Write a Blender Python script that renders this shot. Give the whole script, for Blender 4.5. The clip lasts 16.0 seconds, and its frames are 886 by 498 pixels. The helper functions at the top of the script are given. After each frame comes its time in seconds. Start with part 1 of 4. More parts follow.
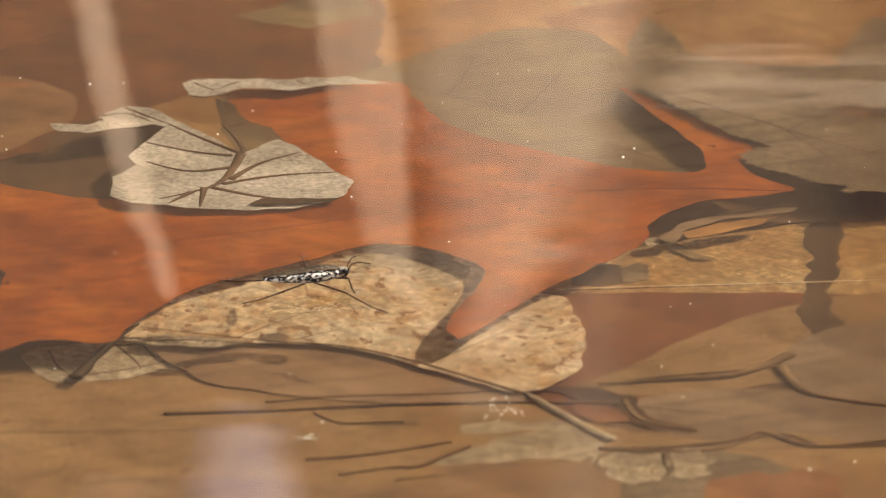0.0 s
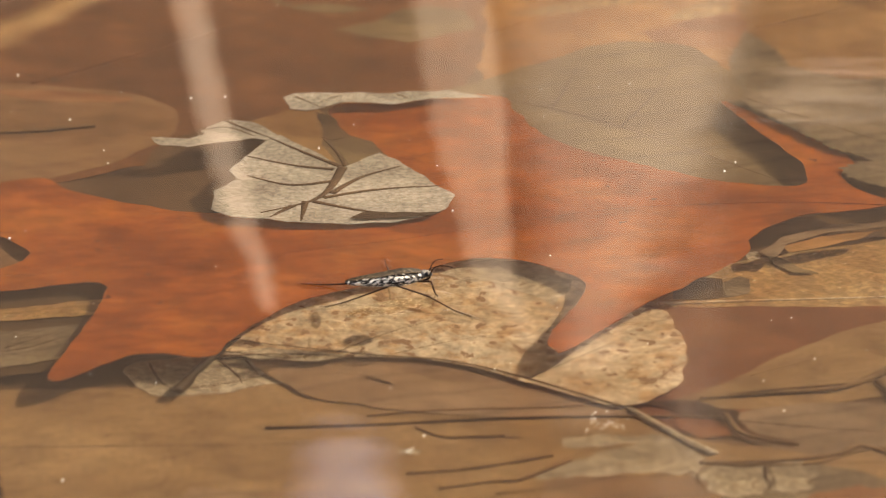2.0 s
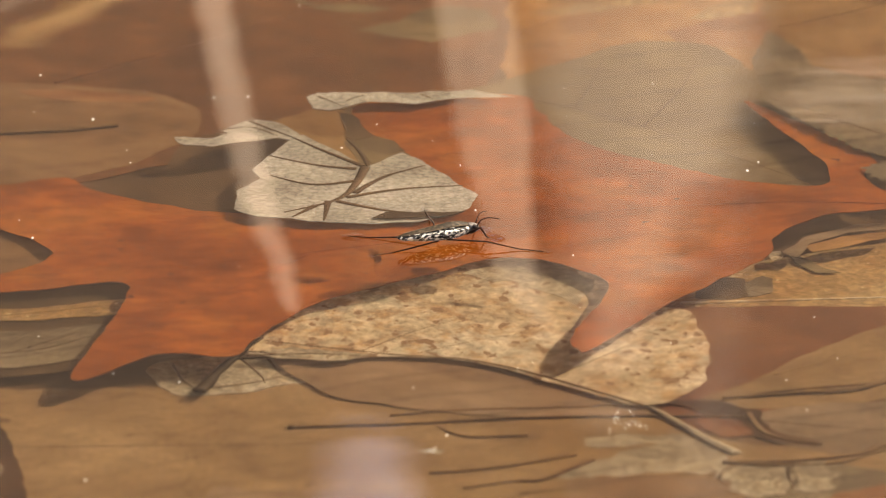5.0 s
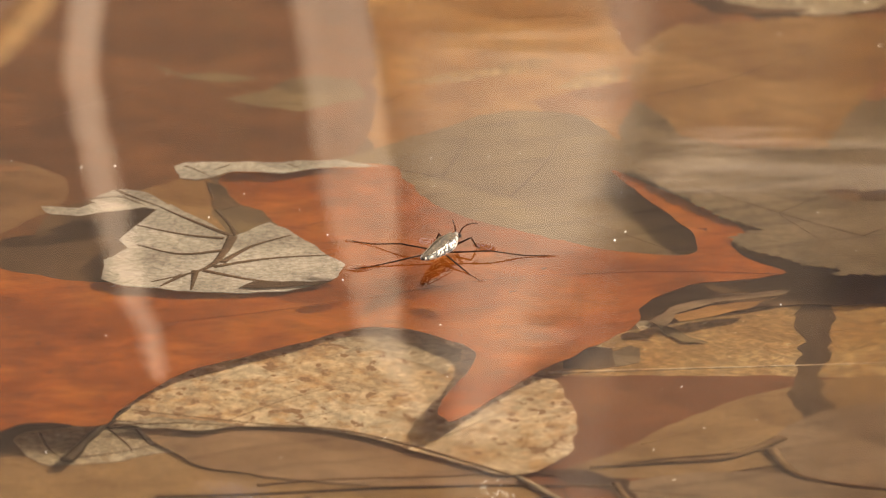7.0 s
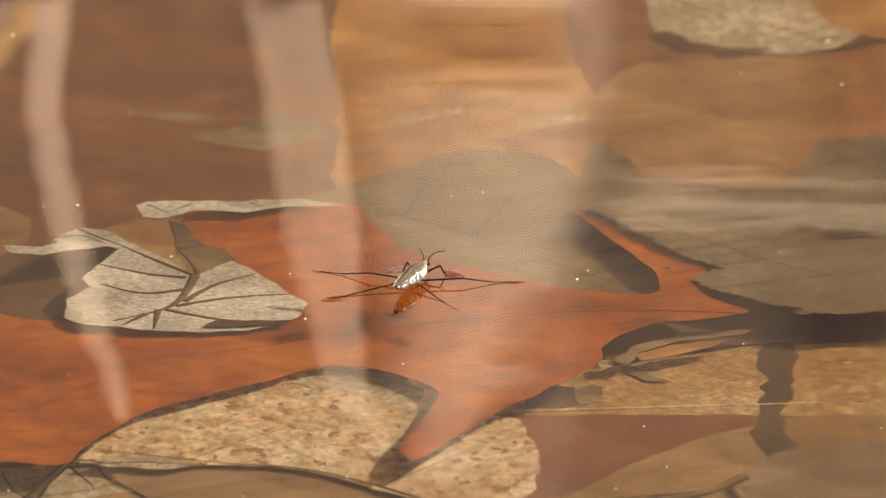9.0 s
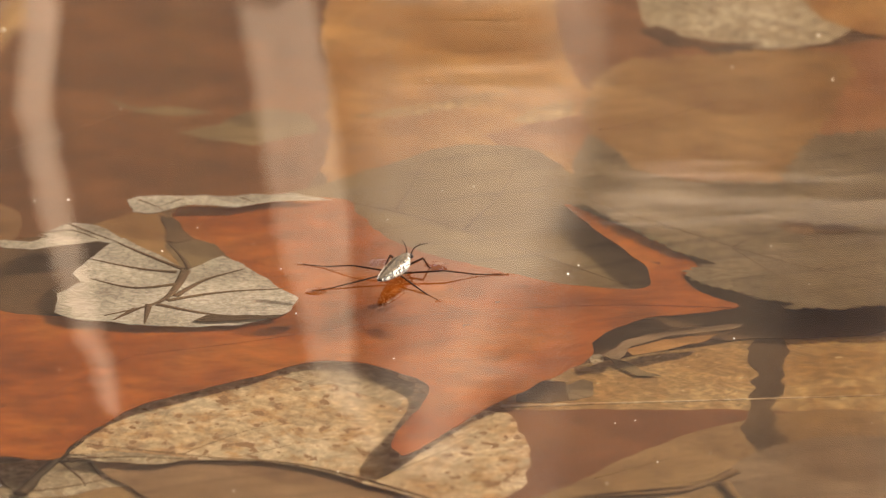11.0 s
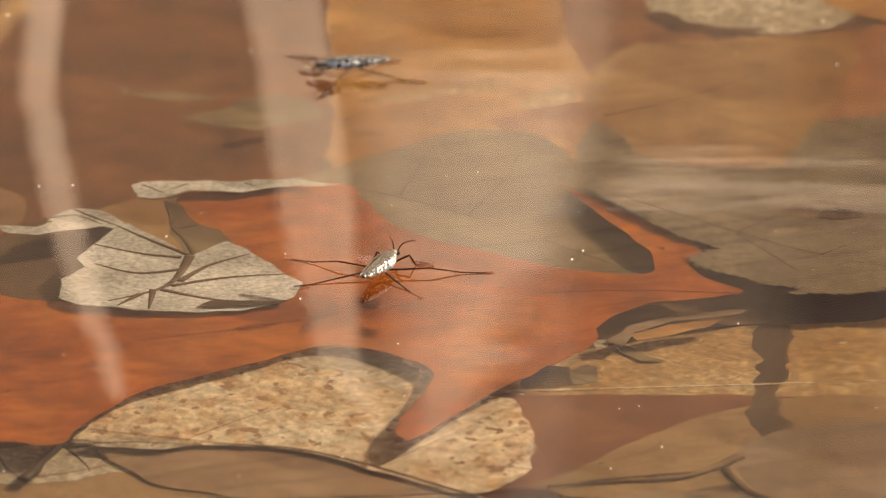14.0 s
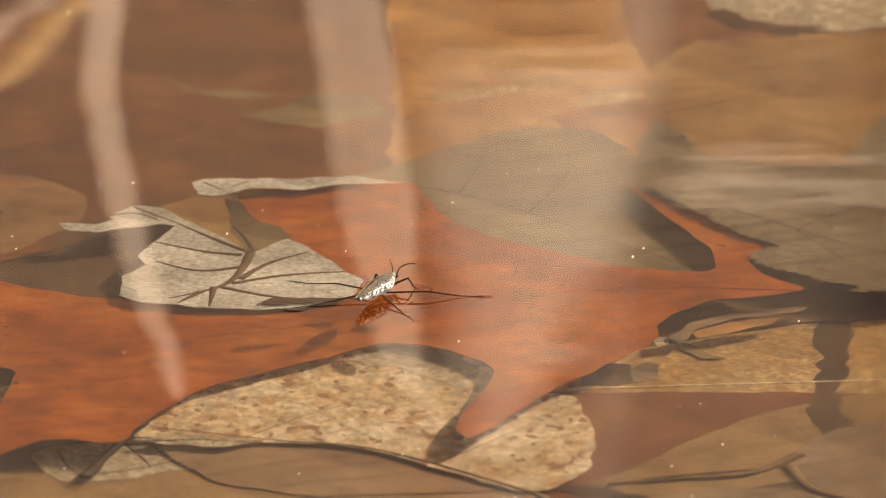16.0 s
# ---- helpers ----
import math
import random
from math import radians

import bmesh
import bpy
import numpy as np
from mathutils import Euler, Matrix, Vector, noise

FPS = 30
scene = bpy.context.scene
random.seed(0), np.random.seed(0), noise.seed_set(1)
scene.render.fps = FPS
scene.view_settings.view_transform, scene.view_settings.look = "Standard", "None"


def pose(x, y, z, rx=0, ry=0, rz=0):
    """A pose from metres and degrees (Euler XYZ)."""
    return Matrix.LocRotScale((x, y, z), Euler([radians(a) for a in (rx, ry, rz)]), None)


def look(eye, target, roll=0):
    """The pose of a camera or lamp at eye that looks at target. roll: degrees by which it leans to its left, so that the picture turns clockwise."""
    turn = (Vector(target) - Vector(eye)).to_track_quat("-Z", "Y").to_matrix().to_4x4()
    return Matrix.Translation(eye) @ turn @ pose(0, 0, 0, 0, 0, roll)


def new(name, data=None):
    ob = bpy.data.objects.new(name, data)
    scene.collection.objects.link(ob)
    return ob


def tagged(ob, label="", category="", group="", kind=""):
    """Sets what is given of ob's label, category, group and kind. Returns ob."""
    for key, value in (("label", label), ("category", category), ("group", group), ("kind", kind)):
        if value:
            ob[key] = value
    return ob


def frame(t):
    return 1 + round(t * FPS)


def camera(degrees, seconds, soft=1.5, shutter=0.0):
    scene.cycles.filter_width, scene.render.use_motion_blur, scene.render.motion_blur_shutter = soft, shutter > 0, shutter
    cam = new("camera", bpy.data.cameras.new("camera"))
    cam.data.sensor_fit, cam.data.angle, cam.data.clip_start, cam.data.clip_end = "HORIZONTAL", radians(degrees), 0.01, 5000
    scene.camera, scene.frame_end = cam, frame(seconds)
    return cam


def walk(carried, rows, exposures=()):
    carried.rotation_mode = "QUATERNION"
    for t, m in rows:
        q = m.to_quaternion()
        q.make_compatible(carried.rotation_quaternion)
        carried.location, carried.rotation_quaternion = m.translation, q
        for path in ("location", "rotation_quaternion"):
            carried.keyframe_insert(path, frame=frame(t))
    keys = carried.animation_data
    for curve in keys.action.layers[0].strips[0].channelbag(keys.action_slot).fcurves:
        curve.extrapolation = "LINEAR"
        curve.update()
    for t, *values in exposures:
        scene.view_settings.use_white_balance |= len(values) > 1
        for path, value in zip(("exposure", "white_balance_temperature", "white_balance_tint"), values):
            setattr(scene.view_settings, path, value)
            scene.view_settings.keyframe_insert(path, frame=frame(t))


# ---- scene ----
from mathutils import geometry

# ---- camera: a long lens on a low tripod, panning only ----
EYE = (0.00000, -1.51283, 0.52091)
cam = camera(3.4, 16.0, soft=1.15)
cam.data.dof.use_dof = True
cam.data.dof.focus_distance = 1.612
cam.data.dof.aperture_fstop = 62.0
walk(cam, [
    (0.0, pose(*EYE, 71.0000, -0.0000, 0.0000)),
    (0.5, pose(*EYE, 71.0134, -0.0032, -0.0094)),
    (1.0, pose(*EYE, 71.0465, 0.0638, 0.1852)),
    (1.5, pose(*EYE, 71.0666, 0.0908, 0.2637)),
    (2.0, pose(*EYE, 71.0535, 0.1265, 0.3673)),
    (2.5, pose(*EYE, 71.0238, 0.1492, 0.4333)),
    (3.0, pose(*EYE, 71.0440, 0.1860, 0.5402)),
    (3.2, pose(*EYE, 71.0455, 0.2048, 0.5947)),
    (5.3, pose(*EYE, 71.0569, 0.1448, 0.4204)),
    (5.5, pose(*EYE, 71.0636, 0.1362, 0.3956)),
    (6.0, pose(*EYE, 71.0965, 0.0843, 0.2449)),
    (6.5, pose(*EYE, 71.1595, 0.0552, 0.1602)),
    (7.0, pose(*EYE, 71.3188, -0.0108, -0.0314)),
    (7.5, pose(*EYE, 71.4850, -0.0508, -0.1475)),
    (8.0, pose(*EYE, 71.4616, -0.0454, -0.1319)),
    (8.5, pose(*EYE, 71.4686, -0.0508, -0.1477)),
    (11.0, pose(*EYE, 71.4484, -0.0692, -0.2010)),
    (11.5, pose(*EYE, 71.4120, -0.0649, -0.1885)),
    (12.0, pose(*EYE, 71.3920, -0.0660, -0.1915)),
    (12.5, pose(*EYE, 71.3888, -0.0660, -0.1915)),
    (13.0, pose(*EYE, 71.3886, -0.0660, -0.1915)),
    (13.5, pose(*EYE, 71.3920, -0.0660, -0.1915)),
    (14.0, pose(*EYE, 71.3918, -0.0638, -0.1854)),
    (14.5, pose(*EYE, 71.3918, -0.0616, -0.1790)),
    (15.0, pose(*EYE, 71.3888, -0.0573, -0.1665)),
    (15.5, pose(*EYE, 71.3854, -0.0151, -0.0439)),
    (16.0, pose(*EYE, 71.3820, 0.0119, 0.0345)),
], exposures=[(0, 1.27, 7350, 10), (16, 1.27, 7350, 10)])

# ---- world and sun ----
SUN_DIR = Vector((0.50, 0.53, 0.685)).normalized()
world = bpy.data.worlds.new("sky")
scene.world = world
world.use_nodes = True
wn = world.node_tree.nodes
sky = wn.new("ShaderNodeTexSky")
sky.sky_type = 'NISHITA'
sky.sun_disc = False
sky.sun_elevation = radians(43)
sky.sun_rotation = radians(43.3)
sky.air_density, sky.dust_density, sky.ozone_density = 0.7, 5.0, 0.5
wn["Background"].inputs[1].default_value = 0.12
world.node_tree.links.new(sky.outputs[0], wn["Background"].inputs[0])
sun = new("sun", bpy.data.lights.new("sun", 'SUN'))
sun.data.energy = 4.0
sun.data.angle = radians(0.8)
sun.data.color = (1.0, 0.93, 0.82)
sun.matrix_world = look(SUN_DIR * 30, (0, 0, 0))


# ---- materials ----
def base_mat(name, rough=0.6):
    m = bpy.data.materials.new(name)
    m.use_nodes = True
    b = m.node_tree.nodes["Principled BSDF"]
    b.inputs["Roughness"].default_value = rough
    return m, m.node_tree.nodes, m.node_tree.links, b


def ramp(nt, stops):
    r = nt.new("ShaderNodeValToRGB")
    while len(r.color_ramp.elements) < len(stops):
        r.color_ramp.elements.new(0.5)
    for e, (p, c) in zip(r.color_ramp.elements, stops):
        e.position, e.color = p, (*c, 1)
    return r


def mixed(nt, ln, a, b, fac, mode='MIX'):
    n = nt.new("ShaderNodeMix")
    n.data_type, n.blend_type = 'RGBA', mode
    for sock, v in ((n.inputs[0], fac), (n.inputs[6], a), (n.inputs[7], b)):
        if isinstance(v, (int, float)):
            sock.default_value = v
        elif isinstance(v, tuple):
            sock.default_value = (*v, 1)
        else:
            ln.new(v, sock)
    return n.outputs[2]


def noise_tex(nt, ln, coord, scale, detail=4.0, stretch=(1, 1, 1), turn=0.0, rough=0.55):
    mp = nt.new("ShaderNodeMapping")
    mp.inputs["Scale"].default_value = stretch
    mp.inputs["Rotation"].default_value = (0, 0, radians(turn))
    ln.new(coord, mp.inputs[0])
    n = nt.new("ShaderNodeTexNoise")
    n.inputs["Scale"].default_value = scale
    n.inputs["Detail"].default_value = detail
    n.inputs["Roughness"].default_value = rough
    ln.new(mp.outputs[0], n.inputs[0])
    return n.outputs[0]


WET = 0.31  # soaked leaves are darker than dry ones


def leaf_mat(name, main, dark, light, spots=None, spot_cut=0.62, spot_scale=330.0, turn=10.0, grain=0.5, rough=0.55, streak=0.14, relief=0.25, net=0.0, net_scale=330.0, ribs=0.0, stain=None, wet=WET, thin=0.35):
    """Wet dead leaf: broad patches, streaks along the blade, fine mottling, optional decay spots."""
    m, nt, ln, b = base_mat(name, rough)
    b.inputs["Specular IOR Level"].default_value = 0.06  # hardly any gloss under water
    main, dark, light = [tuple(c * wet for c in q) for q in (main, dark, light)]
    spots = spots and tuple(c * wet for c in spots)
    co = nt.new("ShaderNodeTexCoord").outputs["Object"]
    big = noise_tex(nt, ln, co, 55, 3)
    r = ramp(nt, [(0.36, dark), (0.50, main), (0.64, light)])
    ln.new(big, r.inputs[0])
    col = r.outputs[0]
    fine = noise_tex(nt, ln, co, 1500, 6, rough=0.65)
    fr = ramp(nt, [(0.30, (1 - grain,) * 3), (0.62, (1.0 + 0.25 * grain,) * 3)])
    ln.new(fine, fr.inputs[0])
    col = mixed(nt, ln, col, fr.outputs[0], 1.0, 'MULTIPLY')
    st = noise_tex(nt, ln, co, 420, 4, (0.6, 1, 1), turn)
    sr = ramp(nt, [(0.36, (1 - streak,) * 3), (0.60, (1.0 + 0.2 * streak,) * 3)])
    ln.new(st, sr.inputs[0])
    col = mixed(nt, ln, col, sr.outputs[0], 1.0, 'MULTIPLY')
    mid = noise_tex(nt, ln, co, 150, 4, (1.2, 1, 1), -turn)
    mr = ramp(nt, [(0.34, (0.80,) * 3), (0.5, (1.0,) * 3), (0.68, (1.12,) * 3)])
    ln.new(mid, mr.inputs[0])
    col = mixed(nt, ln, col, mr.outputs[0], 1.0, 'MULTIPLY')
    if ribs:
        wm = nt.new("ShaderNodeMapping")
        wm.inputs["Rotation"].default_value = (0, 0, radians(turn * 2 + 48))
        ln.new(co, wm.inputs[0])
        wv = nt.new("ShaderNodeTexWave")
        wv.inputs["Scale"].default_value = 46
        wv.inputs["Distortion"].default_value = 2.2
        wv.inputs["Detail"].default_value = 2.0
        wv.inputs["Detail Scale"].default_value = 1.2
        ln.new(wm.outputs[0], wv.inputs[0])
        wr = ramp(nt, [(0.90, (1, 1, 1)), (0.985, (1 - ribs,) * 3)])
        ln.new(wv.outputs[1], wr.inputs[0])
        col = mixed(nt, ln, col, wr.outputs[0], 1.0, 'MULTIPLY')
    oi = nt.new("ShaderNodeObjectInfo")
    orr = ramp(nt, [(0.0, (0.88, 0.86, 0.84)), (1.0, (1.12, 1.12, 1.12))])
    ln.new(oi.outputs["Random"], orr.inputs[0])
    col = mixed(nt, ln, col, orr.outputs[0], 1.0, 'MULTIPLY')
    if net:
        vo = nt.new("ShaderNodeTexVoronoi")
        vo.feature = 'DISTANCE_TO_EDGE'
        vo.inputs["Scale"].default_value = net_scale
        wob = nt.new("ShaderNodeVectorMath")
        wob.operation = 'MULTIPLY_ADD'
        nn = nt.new("ShaderNodeTexNoise")
        nn.inputs["Scale"].default_value = 500
        ln.new(co, nn.inputs[0])
        ln.new(nn.outputs[1], wob.inputs[0])
        wob.inputs[1].default_value = (0.0016,) * 3
        ln.new(co, wob.inputs[2])
        ln.new(wob.outputs[0], vo.inputs[0])
        vr = ramp(nt, [(0.0, (1 - net,) * 3), (0.09, (1, 1, 1))])
        ln.new(vo.outputs[0], vr.inputs[0])
        col = mixed(nt, ln, col, vr.outputs[0], 1.0, 'MULTIPLY')
    if stain:
        sn = noise_tex(nt, ln, co, 210, 6, (1.1, 1, 1), turn, 0.68)
        s3 = ramp(nt, [(0.47, (0, 0, 0)), (0.62, (0.85,) * 3)])
        ln.new(sn, s3.inputs[0])
        col = mixed(nt, ln, col, tuple(c * wet for c in stain), s3.outputs[0])
        pn = noise_tex(nt, ln, co, 640, 5, (1.1, 1, 1), -turn, 0.7)
        s4 = ramp(nt, [(0.44, (0.70,) * 3), (0.56, (1.0,) * 3), (0.66, (1.16,) * 3)])
        ln.new(pn, s4.inputs[0])
        col = mixed(nt, ln, col, s4.outputs[0], 1.0, 'MULTIPLY')
    if spots:
        sp = noise_tex(nt, ln, co, spot_scale, 3, (1.25, 1, 1))
        s2 = ramp(nt, [(spot_cut, (0, 0, 0)), (spot_cut + 0.035, (1, 1, 1))])
        ln.new(sp, s2.inputs[0])
        col = mixed(nt, ln, col, spots, s2.outputs[0])
    ln.new(col, b.inputs["Base Color"])
    tr = nt.new("ShaderNodeBsdfTranslucent")
    ln.new(col, tr.inputs[0])
    mx = nt.new("ShaderNodeMixShader")
    mx.inputs[0].default_value = thin
    ln.new(b.outputs[0], mx.inputs[1])
    ln.new(tr.outputs[0], mx.inputs[2])
    ln.new(mx.outputs[0], nt["Material Output"].inputs[0])
    bp = nt.new("ShaderNodeBump")
    bp.inputs["Strength"].default_value = relief
    bp.inputs["Distance"].default_value = 0.0006
    ln.new(st, bp.inputs["Height"])
    ln.new(bp.outputs[0], b.inputs["Normal"])
    return m


M_ORANGE = leaf_mat("orange_oak_leaf", (0.72, 0.188, 0.023), (0.47, 0.112, 0.014), (0.88, 0.275, 0.034), (0.22, 0.070, 0.022), 0.69, 420, grain=0.28, ribs=0.1, streak=0.2, thin=0.5)
M_TAN = leaf_mat("speckled_tan_leaf", (0.80, 0.66, 0.46), (0.74, 0.57, 0.36), (0.90, 0.79, 0.60), (0.32, 0.19, 0.10), 0.59, 430, grain=0.35, stain=(0.60, 0.36, 0.16), wet=0.39)
M_WHITE = leaf_mat("pale_leaf_underside", (0.80, 0.79, 0.74), (0.56, 0.55, 0.50), (0.95, 0.95, 0.92), grain=0.5, net=0.24, net_scale=900, wet=0.305)
M_OLIVE = leaf_mat("olive_grey_leaf", (0.266, 0.192, 0.096), (0.202, 0.143, 0.074), (0.330, 0.245, 0.127), grain=0.2, ribs=0.22)
M_GREY = leaf_mat("grey_brown_leaf", (0.301, 0.235, 0.145), (0.224, 0.168, 0.101), (0.381, 0.301, 0.202), (0.111, 0.078, 0.044), 0.68, 300, grain=0.45, net=0.28, net_scale=520, ribs=0.25)
M_RUST = leaf_mat("rust_brown_leaf", (0.265, 0.105, 0.036), (0.185, 0.070, 0.025), (0.34, 0.140, 0.050), (0.12, 0.055, 0.025), 0.67, 200, grain=0.25, ribs=0.06)
M_UMBER = leaf_mat("umber_leaf", (0.176, 0.101, 0.048), (0.123, 0.070, 0.035), (0.238, 0.141, 0.070), grain=0.25, ribs=0.1)
M_GOLD = leaf_mat("golden_tan_leaf", (0.585, 0.305, 0.101), (0.458, 0.217, 0.063), (0.737, 0.419, 0.153), grain=0.2, ribs=0.05)
M_OCHRE = leaf_mat("ochre_leaf", (0.411, 0.230, 0.085), (0.327, 0.169, 0.061), (0.508, 0.303, 0.121), grain=0.25, ribs=0.08)
M_DRAB = leaf_mat("drab_tan_leaf", (0.42, 0.262, 0.117), (0.33, 0.198, 0.086), (0.51, 0.335, 0.160), (0.21, 0.12, 0.055), 0.66, 240, grain=0.35, turn=4, ribs=0.1)
# for dark leaves, and for flat pieces that stand in for shade
M_DARK = leaf_mat("dark_leaf_and_shade", (0.111, 0.066, 0.031), (0.074, 0.043, 0.021), (0.156, 0.094, 0.045), grain=0.3)
M_PINK = leaf_mat("pinkish_brown_leaf", (0.345, 0.240, 0.148), (0.275, 0.182, 0.108), (0.430, 0.310, 0.205), grain=0.3, ribs=0.2)
M_PINK_L = leaf_mat("light_pinkish_brown_leaf", (0.423, 0.270, 0.153), (0.337, 0.204, 0.113), (0.517, 0.348, 0.212), grain=0.2, ribs=0.2)
M_VEIN = leaf_mat("dark_vein", (0.17, 0.105, 0.055), (0.12, 0.075, 0.036), (0.23, 0.145, 0.08), grain=0.3)
M_VEIN_PALE = leaf_mat("pale_vein", (0.50, 0.31, 0.12), (0.42, 0.25, 0.09), (0.58, 0.38, 0.17), grain=0.2)
M_VEIN_RED = leaf_mat("red_brown_vein", (0.34, 0.065, 0.016), (0.27, 0.05, 0.014), (0.40, 0.09, 0.02), grain=0.2)
M_TWIG = leaf_mat("dark_twig_and_shade_line", (0.095, 0.06, 0.032), (0.06, 0.038, 0.02), (0.14, 0.09, 0.05), grain=0.5)
M_STICK = leaf_mat("soaked_stick", (0.284, 0.169, 0.081), (0.203, 0.121, 0.054), (0.365, 0.230, 0.115), grain=0.4)
M_TERRA = leaf_mat("orange_tan_leaf", (0.40, 0.18, 0.075), (0.32, 0.135, 0.055), (0.47, 0.23, 0.10), grain=0.2)
M_UMBER_L = leaf_mat("light_umber_leaf", (0.30, 0.165, 0.075), (0.24, 0.125, 0.055), (0.36, 0.21, 0.10), grain=0.2, ribs=0.1)
M_RUST_L = leaf_mat("dull_red_leaf", (0.290, 0.107, 0.044), (0.232, 0.083, 0.034), (0.349, 0.145, 0.058), grain=0.25)
M_OCHRE_L = leaf_mat("light_ochre_leaf", (0.66, 0.43, 0.18), (0.54, 0.31, 0.11), (0.78, 0.56, 0.28), (0.84, 0.66, 0.38), 0.66, 520, grain=0.4, stain=(0.50, 0.28, 0.10))
M_PALE = leaf_mat("bleached_grey_leaf", (0.52, 0.45, 0.33), (0.36, 0.30, 0.21), (0.72, 0.64, 0.50), (0.30, 0.23, 0.15), 0.60, 520, grain=0.5, stain=(0.40, 0.32, 0.21), wet=0.44)
M_DARKRED = leaf_mat("dark_red_brown_leaf", (0.091, 0.035, 0.014), (0.042, 0.015, 0.007), (0.168, 0.077, 0.028), grain=0.4)


def mud_mat(name, a, b_, c, scale):
    m, nt, ln, b = base_mat(name, 0.8)
    co = nt.new("ShaderNodeTexCoord").outputs["Object"]
    n = noise_tex(nt, ln, co, scale, 8)
    r = ramp(nt, [(0.3, a), (0.5, b_), (0.7, c)])
    ln.new(n, r.inputs[0])
    ln.new(r.outputs[0], b.inputs["Base Color"])
    return m


def blade_mat(name, col, through_=0.8):
    """Dry grass: thin enough for the sun to shine through."""
    m, nt, ln, b = base_mat(name, 0.6)
    co = nt.new("ShaderNodeTexCoord").outputs["Object"]
    n = noise_tex(nt, ln, co, 120, 4, (3, 3, 0.3))
    r = ramp(nt, [(0.3, tuple(c * 0.8 for c in col)), (0.7, col)])
    ln.new(n, r.inputs[0])
    ln.new(r.outputs[0], b.inputs["Base Color"])
    t = nt.new("ShaderNodeBsdfTranslucent")
    ln.new(r.outputs[0], t.inputs[0])
    mx = nt.new("ShaderNodeMixShader")
    mx.inputs[0].default_value = through_
    ln.new(b.outputs[0], mx.inputs[1])
    ln.new(t.outputs[0], mx.inputs[2])
    ln.new(mx.outputs[0], nt["Material Output"].inputs[0])
    return m


M_STEM = blade_mat("bleached_grass", (0.74, 0.63, 0.54))
M_BARK = mud_mat("pale_grey_bark", (0.42, 0.34, 0.27), (0.55, 0.45, 0.37), (0.67, 0.56, 0.47), 30)
M_STRAW = blade_mat("golden_straw", (0.85, 0.62, 0.34))
M_STEM_MID = blade_mat("greyish_bleached_grass", (0.64, 0.55, 0.47))
M_STEM_DIM = blade_mat("dull_bleached_grass", (0.68, 0.60, 0.53), 0.8)
# colour of the sky patch that shows in the water
M_LILAC = blade_mat("lilac_sky_patch", (0.70, 0.70, 0.90))


def water_mat():
    m, nt, ln, b = base_mat("pond_water", 0.0)
    b.inputs["Base Color"].default_value = (0.74, 0.59, 0.43, 1)  # brown with tannin
    b.inputs["Transmission Weight"].default_value = 1.0
    b.inputs["IOR"].default_value = 1.33
    co = nt.new("ShaderNodeTexCoord").outputs["Object"]
    n1 = noise_tex(nt, ln, co, 30, 2, (0.35, 1, 1))
    n2 = noise_tex(nt, ln, co, 130, 2, (0.3, 1, 1))
    add = nt.new("ShaderNodeMath")
    add.operation = 'MULTIPLY_ADD'
    ln.new(n2, add.inputs[0])
    add.inputs[1].default_value = 0.06
    ln.new(n1, add.inputs[2])
    bp = nt.new("ShaderNodeBump")
    bp.inputs["Strength"].default_value = 1.0
    bp.inputs["Distance"].default_value = 0.00008
    ln.new(add.outputs[0], bp.inputs["Height"])
    ln.new(bp.outputs[0], b.inputs["Normal"])
    return m


M_WATER = water_mat()


M_GROUND = mud_mat("leaf_litter_soil", (0.155, 0.095, 0.05), (0.24, 0.15, 0.085), (0.33, 0.22, 0.13), 14)
M_BUG_BACK = mud_mat("dark_brown_wing_case", (0.010, 0.007, 0.004), (0.034, 0.022, 0.011), (0.11, 0.075, 0.040), 3000)
# pale grey for heads, and for a back with sun glint in its colour
M_BUG_PALE = mud_mat("grey_head_and_glint_back", (0.030, 0.023, 0.017), (0.11, 0.092, 0.074), (0.36, 0.32, 0.27), 2200)
M_BUG_LEG = mud_mat("brown_black_leg", (0.014, 0.006, 0.003), (0.026, 0.011, 0.006), (0.05, 0.02, 0.01), 900)


def silver_mat():
    """Dense white hairs in streaks over a dark body; they gleam like brushed silver."""
    m, nt, ln, b = base_mat("silvery_hair", 0.6)
    co = nt.new("ShaderNodeTexCoord").outputs["Object"]
    n = noise_tex(nt, ln, co, 4000, 3, (0.55, 1, 1.2), 8)
    r = ramp(nt, [(0.48, (0.010, 0.007, 0.005)), (0.515, (0.08, 0.06, 0.04)), (0.555, (0.94, 0.87, 0.74))])
    ln.new(n, r.inputs[0])
    ln.new(r.outputs[0], b.inputs["Base Color"])
    b.inputs["Specular IOR Level"].default_value = 0.15
    b.inputs["Sheen Weight"].default_value = 0.5
    b.inputs["Sheen Roughness"].default_value = 0.4
    b.inputs["Subsurface Weight"].default_value = 0.06
    b.inputs["Subsurface Radius"].default_value = (1.0, 0.9, 0.8)
    b.inputs["Subsurface Scale"].default_value = 0.0012
    return m


